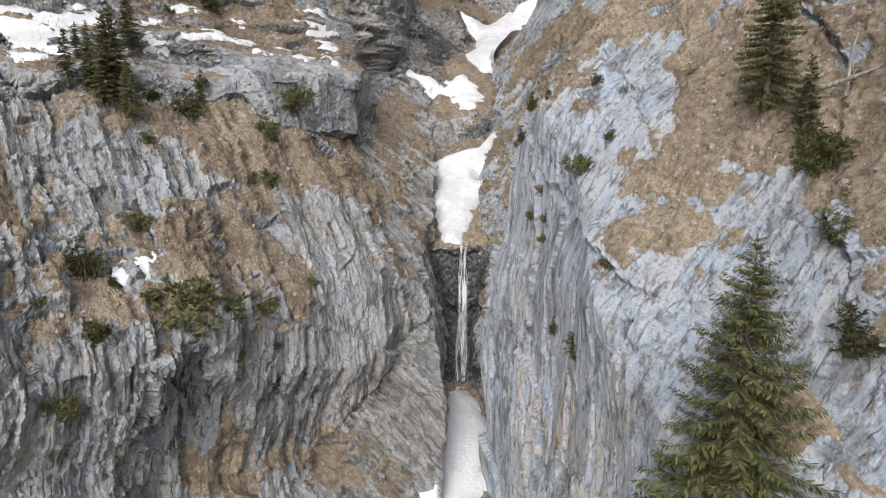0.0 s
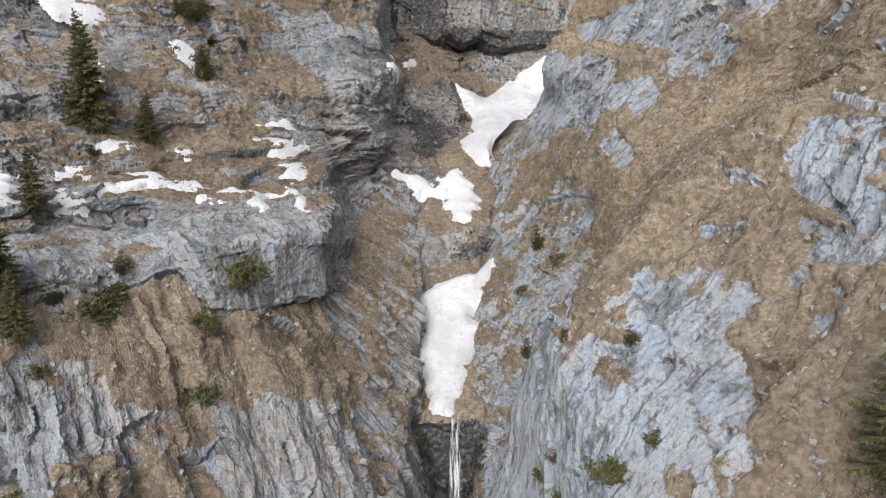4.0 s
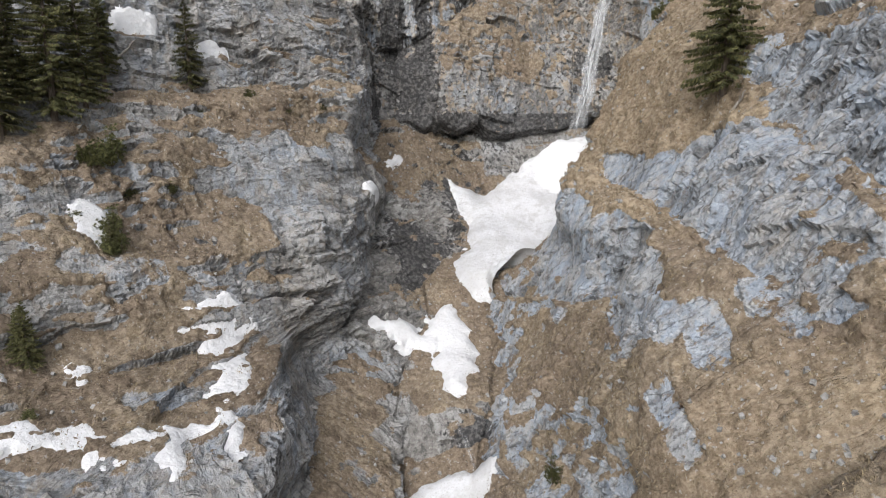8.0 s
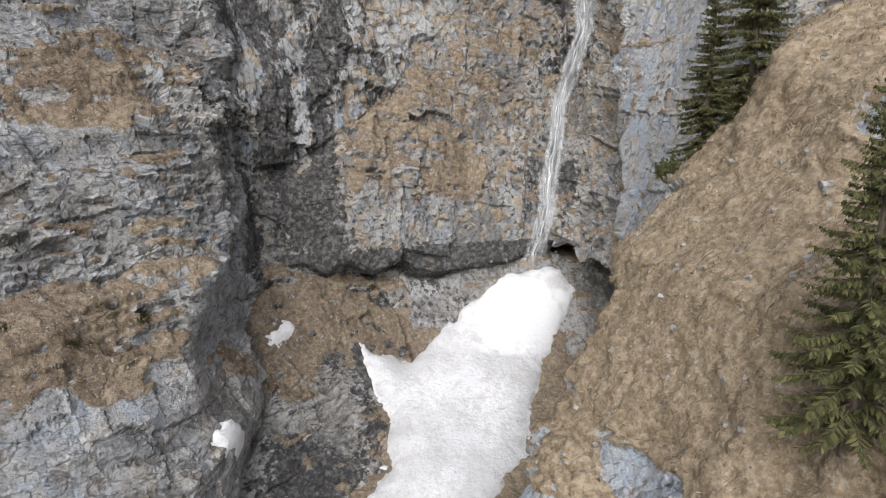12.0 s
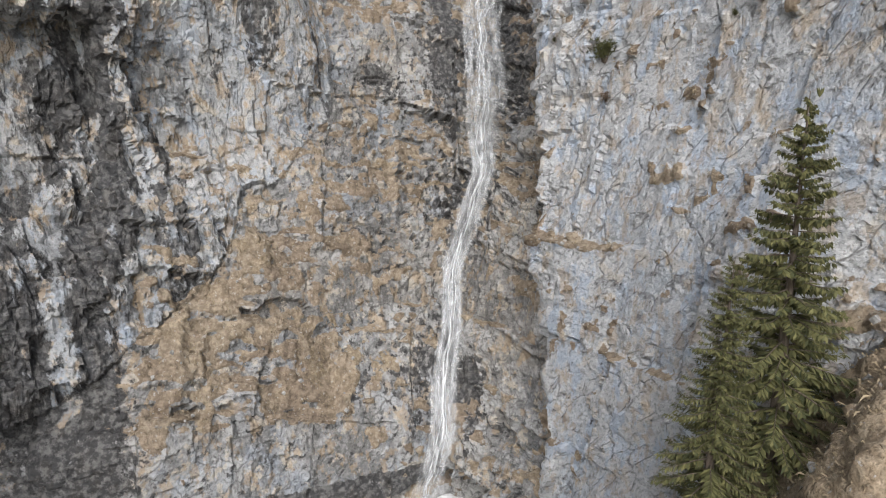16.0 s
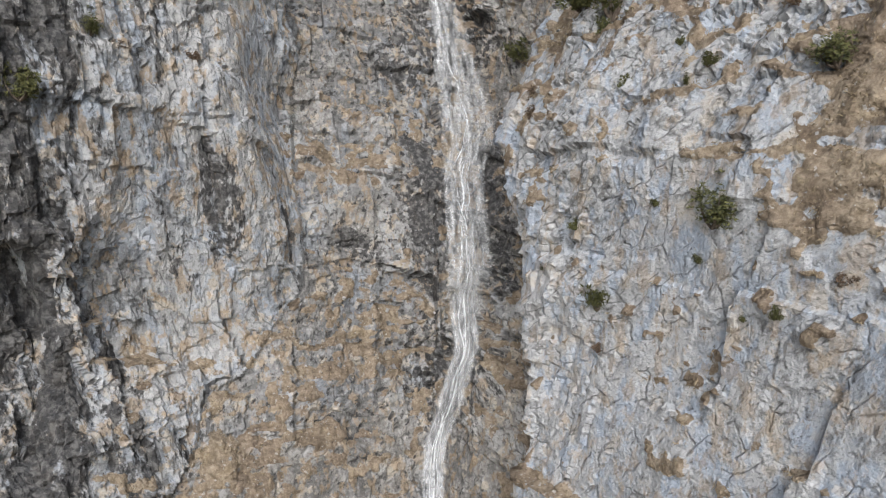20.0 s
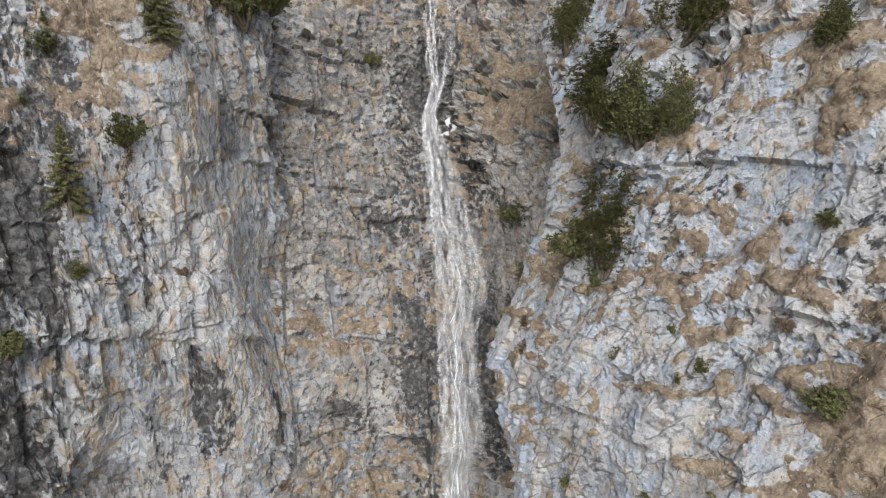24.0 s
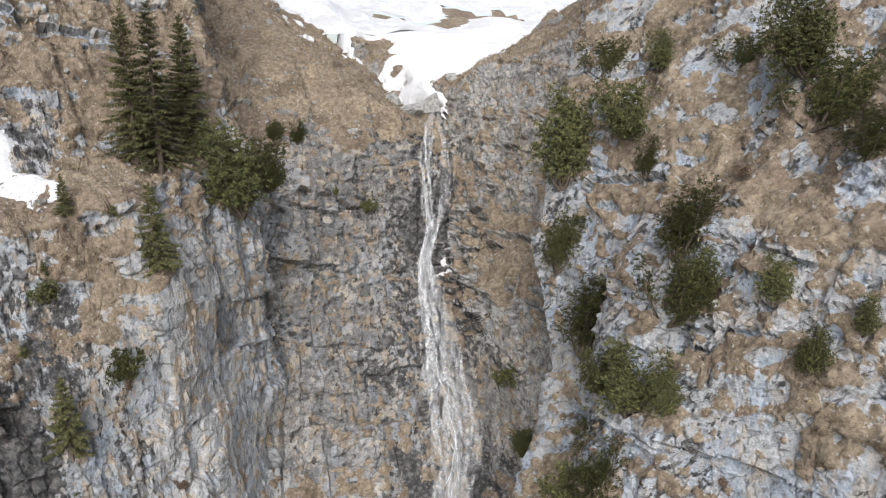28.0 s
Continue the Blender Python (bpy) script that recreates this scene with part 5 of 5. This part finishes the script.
TALL = [(spruce(16, 1, 0.21, 0.06), 16.0), (spruce(15, 2, 0.22, 0.14), 15.0)]
stand(TALL, ((24.9, 90.4, 70.4, 16.7), (32.5, 113.6, 83.2, 17.0), (29.2, 113.2, 80.2, 13.4), (-30.9, 94.5, 69.0, 16.0), (-33.4, 93.2, 70.0, 13.0), (-32.9, 90.5, 67.7, 13.5), (-29.6, 97.0, 70.0, 12.0), (-35.2, 89.5, 68.4, 15.0), (-32.6, 79.0, 53.0, 11.0)),
      "tall dark green spruce on the steep slope", "tree", "spruces")
stand(TALL[1:], ((20.2, 40.5, 39.6, 11.3), (11.4, 158.4, 137.8, 12.5), (13.1, 161.6, 138.8, 11.0), (9.6, 159.3, 138.5, 11.5)), "tall ragged spruce at the cliff edge", "tree", "spruces")
discard(TALL)
WIDE = [(spruce(18, 11, 0.33, 0.0, PINE), 18.0)]
stand(WIDE, ((14.1, 28.5, 16.9, 18.0),), "big olive-green spruce before the limestone pillar", "tree", "spruces", snap=False)
discard(WIDE)
SMALL = [(spruce(7, 3, 0.24), 7.0), (spruce(6, 4, 0.26, 0.1), 6.0)]
stand(SMALL, ((-28.0, 58.5, 42.5, 7.5), (-29.5, 60.0, 43.5, 6.0), (-31.2, 60.2, 44.6, 4.5), (-32.5, 57.5, 43.5, 4.0), (-26.8, 58.2, 41.8, 5.0), (-32.5, 69.5, 46.6, 5.6), (-34.6, 62.8, 44.0, 3.6), (-29.0, 57.7, 41.4, 4.8), (-30.8, 58.6, 43.0, 4.4), (-31.7, 78.9, 52.9, 10.1), (-27.6, 81.7, 51.6, 5.1), (-23.7, 106.9, 72.1, 8.5),
              (-29.6, 101.0, 73.5, 8.0), (-28.0, 81.6, 52.0, 4.0), (-24.9, 90.1, 58.1, 3.3), (22.1, 38.9, 38.2, 4.4), (5.9, 152.0, 136.3, 2.8), (10.9, 152.2, 132.2, 6.0), (4.8, 150.2, 131.5, 2.5), (5.4, 147.6, 121.6, 5.5)),
      "small dark spruce with drooping branches", "tree", "spruces")
discard(SMALL)
LOW = [(pine(1.6, 5, dense=1.7), 1.5), (pine(2.0, 6, 0.45, dense=1.6), 1.8), (pine(1.2, 7, 0.15, dense=1.8), 1.05)]
PINES = ("low dark green mountain pine rooted in the rock", "shrub", "mountain pines", 0.1)
stand(LOW, ((-25.0, 52.0, 31.2, 2.4), (-27.0, 48.1, 28.4, 3.8), (-19.2, 46.7, 23.8, 5.1), (-24.3, 43.1, 24.3, 2.7), (-26.3, 41.2, 19.6, 2.8), (-14.8, 53.9, 22.9, 1.9), (-17.0, 63.3, 33.0, 2.7), (-18.0, 66.5, 37.3, 3.0), (-23.9, 64.6, 38.9, 3.5),
     (-15.9, 70.1, 40.5, 3.6), (-24.4, 67.3, 42.4, 2.0), (-28.0, 43.3, 26.5, 1.1), (-27.5, 62.5, 41.1, 2.0), (-24.8, 47.9, 27.4, 1.2), (-12.0, 57.4, 24.3, 1.3), (-14.2, 53.0, 20.1, 1.2), (-16.4, 50.9, 19.9, 1.3), (-26.4, 57.5, 37.6, 1.2)), *PINES)
stand(LOW, ((10.5, 48.0, 35.6, 2.2), (7.4, 61.4, 37.4, 1.6), (8.7, 55.1, 41.2, 0.9), (7.7, 55.9, 31.0, 1.3), (8.3, 52.9, 31.1, 1.1), (8.2, 53.1, 29.6, 0.8), (10.6, 41.0, 30.1, 1.1), (8.7, 48.2, 23.0, 1.6), (9.1, 44.2, 23.3, 1.8),
     (9.3, 43.2, 22.8, 1.0), (11.9, 51.2, 41.9, 1.4), (12.4, 47.6, 38.0, 1.0), (20.7, 35.9, 37.1, 4.2), (20.5, 32.6, 34.2, 2.9), (19.2, 29.6, 29.2, 2.8)), *PINES)
stand(LOW, ((10.0, 82.9, 35.7, 1.8), (11.5, 84.7, 40.1, 2.6), (12.9, 78.2, 40.1, 1.5), (-25.4, 94.9, 62.3, 1.8), (-22.5, 97.4, 62.1, 1.3), (-17.6, 107.9, 70.3, 1.1), (-28.0, 90.5, 60.8, 1.6), (-25.5, 91.6, 59.4, 2.7), (-31.4, 77.2, 50.9, 1.4), (-28.7, 75.9, 48.6, 0.9), (-24.8, 90.3, 58.2, 2.6), (-11.5, 113.2, 69.5, 1.1), (-28.1, 93.8, 65.2, 3.2), (-26.8, 95.6, 65.5, 3.4)), *PINES)
stand(LOW, ((-26.2, 78.7, 49.0, 1.2), (-21.7, 103.5, 69.3, 0.7), (-15.0, 109.4, 68.9, 0.8), (15.4, 103.4, 59.2, 0.9), (26.4, 113.2, 80.8, 2.2), (26.0, 113.5, 79.0, 1.6), (33.4, 131.5, 102.0, 2.1),
     (35.6, 126.0, 105.7, 0.7), (36.6, 121.5, 104.4, 0.7), (32.3, 135.5, 103.2, 0.6), (36.1, 123.1, 103.5, 0.5), (33.4, 133.4, 106.3, 0.8), (40.6, 157.3, 117.3, 3.0), (36.0, 125.4, 108.1, 2.9), (35.9, 132.9, 114.1, 1.1)), *PINES)
stand(LOW, ((39.4, 122.6, 115.4, 2.2), (36.9, 136.4, 119.9, 2.4), (37.2, 139.4, 121.7, 2.2), (35.0, 128.7, 108.5, 0.7), (36.5, 128.7, 114.5, 0.7), (37.1, 128.1, 115.6, 0.8), (37.0, 130.5, 116.5, 0.7),
     (5.3, 147.0, 117.8, 1.8), (8.5, 150.4, 125.8, 2.3), (4.5, 150.4, 131.5, 2.2), (19.5, 170.9, 134.2, 1.4), (9.0, 153.6, 135.6, 1.2), (29.0, 171.8, 132.1, 1.8), (26.1, 171.8, 132.9, 0.9),
     (35.6, 138.0, 119.5, 2.6), (36.2, 136.2, 117.3, 2.2), (1.9, 144.3, 113.7, 2.8), (3.5, 148.9, 128.3, 0.9), (40.7, 125.3, 123.2, 1.2)), *PINES)
discard(LOW)
BIG = [(pine(5.0, 8, 0.5, dense=2.3), 3.9), (pine(4.2, 9, 0.4, dense=2.3), 3.2), (pine(4.6, 10, 0.6, dense=2.2), 3.5)]
stand(BIG, ((38.8, 147.1, 137.5, 6.3), (42.3, 143.5, 140.8, 3.9), (41.5, 141.4, 138.5, 2.3), (40.3, 135.8, 134.8, 4.2), (39.1, 134.6, 131.5, 4.1), (39.9, 133.8, 132.9, 3.0), (38.2, 142.3, 126.5, 6.0), (36.5, 137.2, 126.8, 3.2),
            (37.1, 134.8, 126.2, 4.1), (38.1, 133.2, 126.7, 2.7), (45.9, 133.3, 142.2, 3.9), (35.5, 135.2, 118.9, 5.5), (41.6, 130.0, 133.7, 2.2), (41.9, 148.4, 144.8, 2.7), (44.5, 144.0, 144.8, 2.5), (37.6, 145.0, 132.0, 4.2)),
      "broad olive-green pine leaning from the cliff", "tree", "cliff pines", sink=0.2)
stand(BIG, ((16.9, 160.7, 134.4, 6.9), (19.0, 164.7, 135.6, 4.8), (42.2, 127.9, 131.0, 2.3), (46.7, 134.7, 144.7, 4.4), (45.5, 129.9, 140.6, 3.0), (43.4, 126.4, 133.3, 1.8), (39.2, 154.1, 111.3, 3.0), (46.1, 139.7, 145.1, 2.2), (22.6, 175.1, 138.6, 2.2), (20.0, 175.1, 138.8, 2.2)),
      "bushy dark green pine at the cliff edge", "tree", "cliff pines", sink=0.2)
discard(BIG)
DRY = needle_material("dry_twigs", (0.09, 0.06, 0.045), (0.20, 0.14, 0.10))
BARE_SHRUB = [(pine(1.2, 12, 0.2, DRY, "bare_shrub"), 1.2)]
stand(BARE_SHRUB, ((37.4, 119.6, 106.3, 0.9), (33.1, 131.1, 99.4, 0.9), (34.2, 140.3, 112.8, 1.8), (39.2, 125.3, 118.5, 1.0), (7.2, 147.9, 116.9, 1.3), (11.7, 150.3, 116.5, 1.0), (33.9, 139.2, 111.6, 1.9),
                   (38.5, 133.6, 122.6, 1.0), (39.3, 129.8, 124.2, 0.7), (43.7, 134.6, 139.3, 1.0), (42.5, 131.9, 135.6, 0.9), (8.8, 150.2, 124.6, 1.1), (18.5, 47.5, 42.0, 0.9), (17.0, 73.5, 52.5, 1.6), (9.2, 53.6, 33.6, 0.9)),
      "leafless reddish-brown shrub on the rock", "shrub", "bare shrubs", sink=0.1)
discard(BARE_SHRUB)


# ---------- falling water ----------
def water_material(name, cover, lo, hi):
    m, t, b = nodes_of(name, 0.35)
    b.inputs["Base Color"].default_value = (0.84, 0.86, 0.88, 1)
    n = noise_at(t, 1.0, 5, 0.7, mapped(t, (2.6, 2.6, 0.3)))
    f = calc(t, "MULTIPLY", calc(t, "MULTIPLY", between(t, n, lo, hi), cover), attribute(t, "core"))
    t.links.new(f, b.inputs["Alpha"])
    return m


WATER = water_material("white_water", 0.42, 0.34, 0.76)
FOAM = water_material("foaming_water", 0.8, 0.28, 0.68)
VEIL = water_material("water_veil", 0.17, 0.28, 0.7)


def smooth_path(rows, count):
    rows = np.array(rows, float)
    t = np.concatenate(([0], np.cumsum(np.linalg.norm(np.diff(rows[:, :3], axis=0), axis=1))))
    q = np.linspace(0, t[-1], count)
    return np.stack([np.interp(q, t, rows[:, k]) for k in range(rows.shape[1])], 1)


def strands(name, path, many, lo, hi, broad, material, parent, seed, off=0.35):
    """Ribbons of water down a path of (x, y, z, half width); lo, hi: the part of the width that they fall through."""
    rng = random.Random(seed)
    n = len(path)
    pts, quads = [], []
    for k in range(many):
        first = rng.randint(0, int(n * 0.35)) if k % 2 else 0
        last = n - (rng.randint(0, int(n * 0.3)) if k % 3 == 0 else 0)
        place, drift, phase = rng.uniform(lo, hi), rng.uniform(-0.25, 0.25), rng.random() * 9
        wide = broad * rng.uniform(0.4, 1.3)
        out = off * rng.uniform(0.3, 1.6)
        start = len(pts)
        for i in range(first, last):
            x, y, z, w = path[i]
            q = place + drift * (i - first) / n + 0.18 * math.sin(phase + i * 0.35) + 0.06 * math.sin(phase * 3 + i * 1.3)
            fade = min(1, (i - first + 0.4) / 3, (last - i) / 4)
            dx = wide * fade * (0.8 + 0.3 * math.sin(phase + i * 0.9))
            for s in (-1, 0, 1):
                pts.append((x + q * w + s * dx * 1.7, y - out - 0.05 * s, z))
        for i in range((len(pts) - start) // 3 - 1):
            a = start + 3 * i
            quads += [(a, a + 1, a + 4, a + 3), (a + 1, a + 2, a + 5, a + 4)]
    core = np.tile((0.0, 1.0, 0.0), len(pts) // 3)
    ob = sheet(name, np.array(pts), np.array(quads), material, {"core": core}, parent=parent)
    ob.visible_shadow = False
    return tagged(ob, kind="stuff")


def settled(rows, count, off=0.5):
    """A path laid just clear of the rock surface."""
    path = smooth_path(rows, count)
    for r in path:
        x, y, z = r[:3]
        q = COVER[0]
        near = q[(np.abs(q[:, 0] - x) < max(0.8, r[3])) & (np.abs(q[:, 2] - z) < 0.7) & (np.abs(q[:, 1] - y) < 7)]
        if len(near):
            r[1] = np.percentile(near[:, 1], 12) - off
    k = np.ones(5) / 5
    path[:, 1] = np.convolve(np.pad(path[:, 1], 2, mode="edge"), k, "valid")
    return path


upper = settled(((39.2, 182.9, 141.3, 0.5), (38.1, 179.6, 139.5, 1.1), (37.2, 176.3, 136.4, 1.8), (36.7, 174.0, 132.5, 1.6), (36.1, 172.2, 129.3, 0.7), (34.6, 170.8, 126.5, 0.6), (34.6, 169.6, 123.6, 1.0), (35.1, 167.6, 119.8, 1.8), (35.0, 165.0, 115.6, 2.3),
                 (34.6, 162.0, 111.2, 2.3), (33.2, 158.4, 105.6, 2.1), (32.1, 154.6, 99.0, 1.7), (31.1, 151.6, 93.0, 1.1), (29.2, 149.5, 87.3, 0.9), (26.8, 146.4, 80.2, 0.9), (25.5, 143.8, 74.8, 0.9), (24.2, 141.9, 70.1, 1.1), (23.4, 141.4, 65.3, 1.4)), 120, 0.9)
fall = tagged(new("waterfall"), "tall white waterfall streaming down the dark rock wall", "waterfall")
strands("left_stream", upper, 11, -0.95, -0.25, 0.06, WATER, fall, 21)
strands("lip_stream", upper[:46], 14, -0.95, -0.2, 0.09, WATER, fall, 28, 0.6)
strands("lip_side_stream", upper[:34], 6, 0.45, 0.95, 0.08, WATER, fall, 29, 0.6)
strands("right_stream", upper, 8, 0.5, 1.0, 0.05, WATER, fall, 22)
strands("middle_stream", upper[36:], 13, -0.55, 0.65, 0.06, WATER, fall, 27)
strands("bright_stream", upper[38:], 3, -0.4, 0.35, 0.06, FOAM, fall, 31, 0.6)
strands("spray", upper[20:], 22, -0.9, 0.9, 0.32, VEIL, fall, 23, 0.5)
lower = settled(((2.4, 79.0, 24.6, 0.5), (2.4, 77.6, 23.5, 0.5), (2.4, 77.2, 17.0, 0.55), (2.3, 76.6, 14.0, 0.6), (2.1, 76.0, 6.0, 0.8)), 40)
fall = tagged(new("waterfall"), "narrow white waterfall between dark gorge walls", "waterfall")
strands("stream", lower, 16, -0.9, 0.9, 0.07, FOAM, fall, 24, 0.3)
strands("spray", lower[12:], 8, -1.0, 1.0, 0.25, VEIL, fall, 25, 0.4)
cleft = settled(((3.9, 98.9, 38.9, 0.25), (4.3, 98.1, 38.0, 0.25), (5.1, 97.2, 36.4, 0.3), (6.0, 95.9, 35.4, 0.4)), 16, 0.2)
fall = tagged(new("waterfall"), "short cascade in a dark rock cleft between snow patches", "waterfall")
strands("stream", cleft, 8, -0.8, 0.8, 0.05, WATER, fall, 26, 0.15)


# ---------- dry grass ----------
def grass_tufts(count):
    points, grass, lean, body = COVER
    rng = np.random.default_rng(5)
    pick = np.nonzero((grass > 0.55) & (points[:, 2] > 12) & (points[:, 0] > -42))[0]
    pick = rng.choice(pick, min(count, len(pick)), replace=False)
    base, n = points[pick], lean[pick]
    blades = 4
    base = np.repeat(base, blades, 0) + rng.normal(0, 0.09, (len(pick) * blades, 3))
    n = np.repeat(n, blades, 0)
    size = rng.uniform(0.16, 0.42, (len(base), 1)) * np.repeat(rng.uniform(0.6, 1.3, (len(pick), 1)), blades, 0)
    way = n * 0.6 + np.array([0, 0, 0.35]) + rng.normal(0, 0.5, base.shape)
    way /= np.linalg.norm(way, axis=1, keepdims=True)
    mid = base + way * size * 0.6
    tip = mid + (way * 0.4 + np.array([0, 0, -0.45])) * size
    side = np.cross(way, rng.normal(0, 1, base.shape))
    side *= size * 0.09 / np.maximum(np.linalg.norm(side, axis=1, keepdims=True), 1e-6)
    pts = np.stack((base - n * 0.06, mid + side, tip, mid - side), 1).reshape(-1, 3)
    straw = needle_material("dry_straw", (0.13, 0.10, 0.065), (0.36, 0.29, 0.19))
    tagged(sheet("dry_grass", pts, np.arange(len(pts)).reshape(-1, 4), straw, smooth=False), "tufts of dry tan grass all over the ledges", "grass", kind="stuff")


grass_tufts(70000)


# ---------- loose stones and dead wood ----------
STONE = plain_material("pale_loose_stone", (0.17, 0.168, 0.16), (0.38, 0.375, 0.365), 2.5, 0.95, 0.05)
DEAD = plain_material("weathered_dead_wood", (0.16, 0.145, 0.13), (0.34, 0.32, 0.29), 4.0, 0.9, 0.02, (1, 1, 0.3))


def boulder_mesh(seed):
    """An angular block: a box cut by random planes."""
    rng = random.Random(seed)
    bm = bmesh.new()
    bmesh.ops.create_cube(bm, size=1.0)
    bmesh.ops.scale(bm, vec=(1.0, rng.uniform(0.6, 0.95), rng.uniform(0.5, 0.8)), verts=bm.verts)
    for _ in range(7):
        no = Vector((rng.gauss(0, 1), rng.gauss(0, 1), rng.gauss(0, 1))).normalized()
        cut = bmesh.ops.bisect_plane(bm, geom=bm.verts[:] + bm.edges[:] + bm.faces[:], plane_co=no * rng.uniform(0.28, 0.42), plane_no=no, clear_outer=True)
        edge = [e for e in cut["geom_cut"] if isinstance(e, bmesh.types.BMEdge)]
        if len(edge) > 2:
            bmesh.ops.contextual_create(bm, geom=edge)
    me = bpy.data.meshes.new("boulder")
    bm.to_mesh(me)
    bm.free()
    me.materials.append(STONE)
    return me


rocks = [boulder_mesh(k) for k in range(8)]
rng = random.Random(77)
points, grass, lean, body = COVER
flat = np.nonzero((lean[:, 2] > 0.55) & (points[:, 2] > 14) & (points[:, 0] > -38))[0]
choose = np.random.default_rng(9).choice(flat, 240, replace=False)[:170]
for k, i in enumerate(choose):
    size = 0.25 + 0.6 * rng.random() ** 3
    ob = new("boulder", rocks[k % 8])
    ob.matrix_world = Matrix.LocRotScale(Vector(points[i]) + Vector((0, 0, size * 0.02)), Euler([rng.random() * 6.28 for _ in range(3)]), Vector((size, size, size)))
    tagged(ob, "angular pale limestone block lying on dry grass" if grass[i] > 0.5 else "angular pale limestone block fallen onto a rock ledge", "boulder", "loose limestone blocks")


for x, y, z, size in ((27.0, 142.0, 66.0, 1.5), (36.8, 182.6, 141.0, 2.4), (40.4, 183.0, 141.4, 2.6), (42.2, 185.5, 142.6, 1.9), (35.0, 184.5, 142.4, 1.8)):
    at = nearest(x, y, z)
    ob = new("boulder", rocks[int(size * 10) % 8])
    ob.matrix_world = Matrix.LocRotScale(at + Vector((0, 0, size * 0.1)), Euler((0.2, 0.1, x)), Vector((size, size, size * 1.1)))
    tagged(ob, "big grey boulder wedged beside snow and running water", "boulder", "loose limestone blocks")


def scree(count):
    """Small angular stones strewn over the grass."""
    rng = np.random.default_rng(31)
    pick = rng.choice(np.nonzero((lean[:, 2] > 0.35) & (grass > 0.4) & (points[:, 2] > 14) & (points[:, 0] > -40))[0], count, replace=False)
    pts, quads, start = [], [], 0
    box = np.array([(-1, -1, -1), (1, -1, -1), (1, 1, -1), (-1, 1, -1), (-1, -1, 1), (1, -1, 1), (1, 1, 1), (-1, 1, 1)], float)
    sides = np.array([(0, 3, 2, 1), (4, 5, 6, 7), (0, 1, 5, 4), (1, 2, 6, 5), (2, 3, 7, 6), (3, 0, 4, 7)])
    for i in pick:
        size = 0.05 + 0.14 * rng.random() ** 2
        turn, _ = np.linalg.qr(rng.normal(size=(3, 3)))
        pts.append((box * rng.uniform(0.55, 1.1, (8, 3))) @ turn * size + points[i] + (0, 0, size * 0.3))
        quads.append(sides + start)
        start += 8
    tagged(sheet("scree", np.concatenate(pts), np.concatenate(quads), STONE, smooth=False), "small pale stones strewn over the dry grass", "stones", kind="stuff")


scree(5200)


def dead_log(a, b, radius, label):
    rng = random.Random(int(a[0] * 10))
    a, b = Vector(a), Vector(b)
    ob = tagged(new("dead_log"), label, "log")
    path = [a.lerp(b, q) + Vector((rng.gauss(0, 0.06), rng.gauss(0, 0.06), rng.gauss(0, 0.05))) for q in (0, 0.2, 0.4, 0.6, 0.8, 1)]
    limbs("trunk", [tube(path, [radius * (1.2 - 0.8 * k / 5) for k in range(6)], 8)], DEAD, ob)
    for k in range(9):
        p = a.lerp(b, rng.uniform(0.25, 0.98))
        way = Vector((rng.gauss(0, 1), rng.gauss(0, 1), rng.gauss(0.3, 0.8))).normalized() * rng.uniform(0.4, 1.1)
        limbs("twig", [tube([p, p + way * 0.5 + Vector((0, 0, 0.05)), p + way], [radius * 0.3, radius * 0.2, 0.008], 5)], DEAD, ob)


log = lambda a, b: (nearest(*a) + Vector((0, 0, 0.2)), nearest(*b) + Vector((0, 0, 0.35)))
dead_log(*log((19.5, 37.5, 41.5), (21.5, 34.0, 43.0)), 0.16, "weathered grey dead trunk lying on the grass slope")
top = nearest(20.6, 36.6, 42.5)
dead_log(top - Vector((0, 0, 0.4)), top + Vector((0.3, 0.1, 3.2)), 0.13, "bare grey dead snag standing on the slope")
dead_log(*log((17.5, 44.0, 41.5), (15.8, 47.5, 41.0)), 0.09, "thin grey branch lying on dry grass")
dead_log(*log((-28.5, 101.0, 74.0), (-26.5, 103.5, 75.5)), 0.14, "grey dead trunk lying beside a snow patch")
dead_log(*log((24.5, 88.0, 69.5), (26.5, 88.5, 70.5)), 0.1, "tangle of dead branches under a spruce")
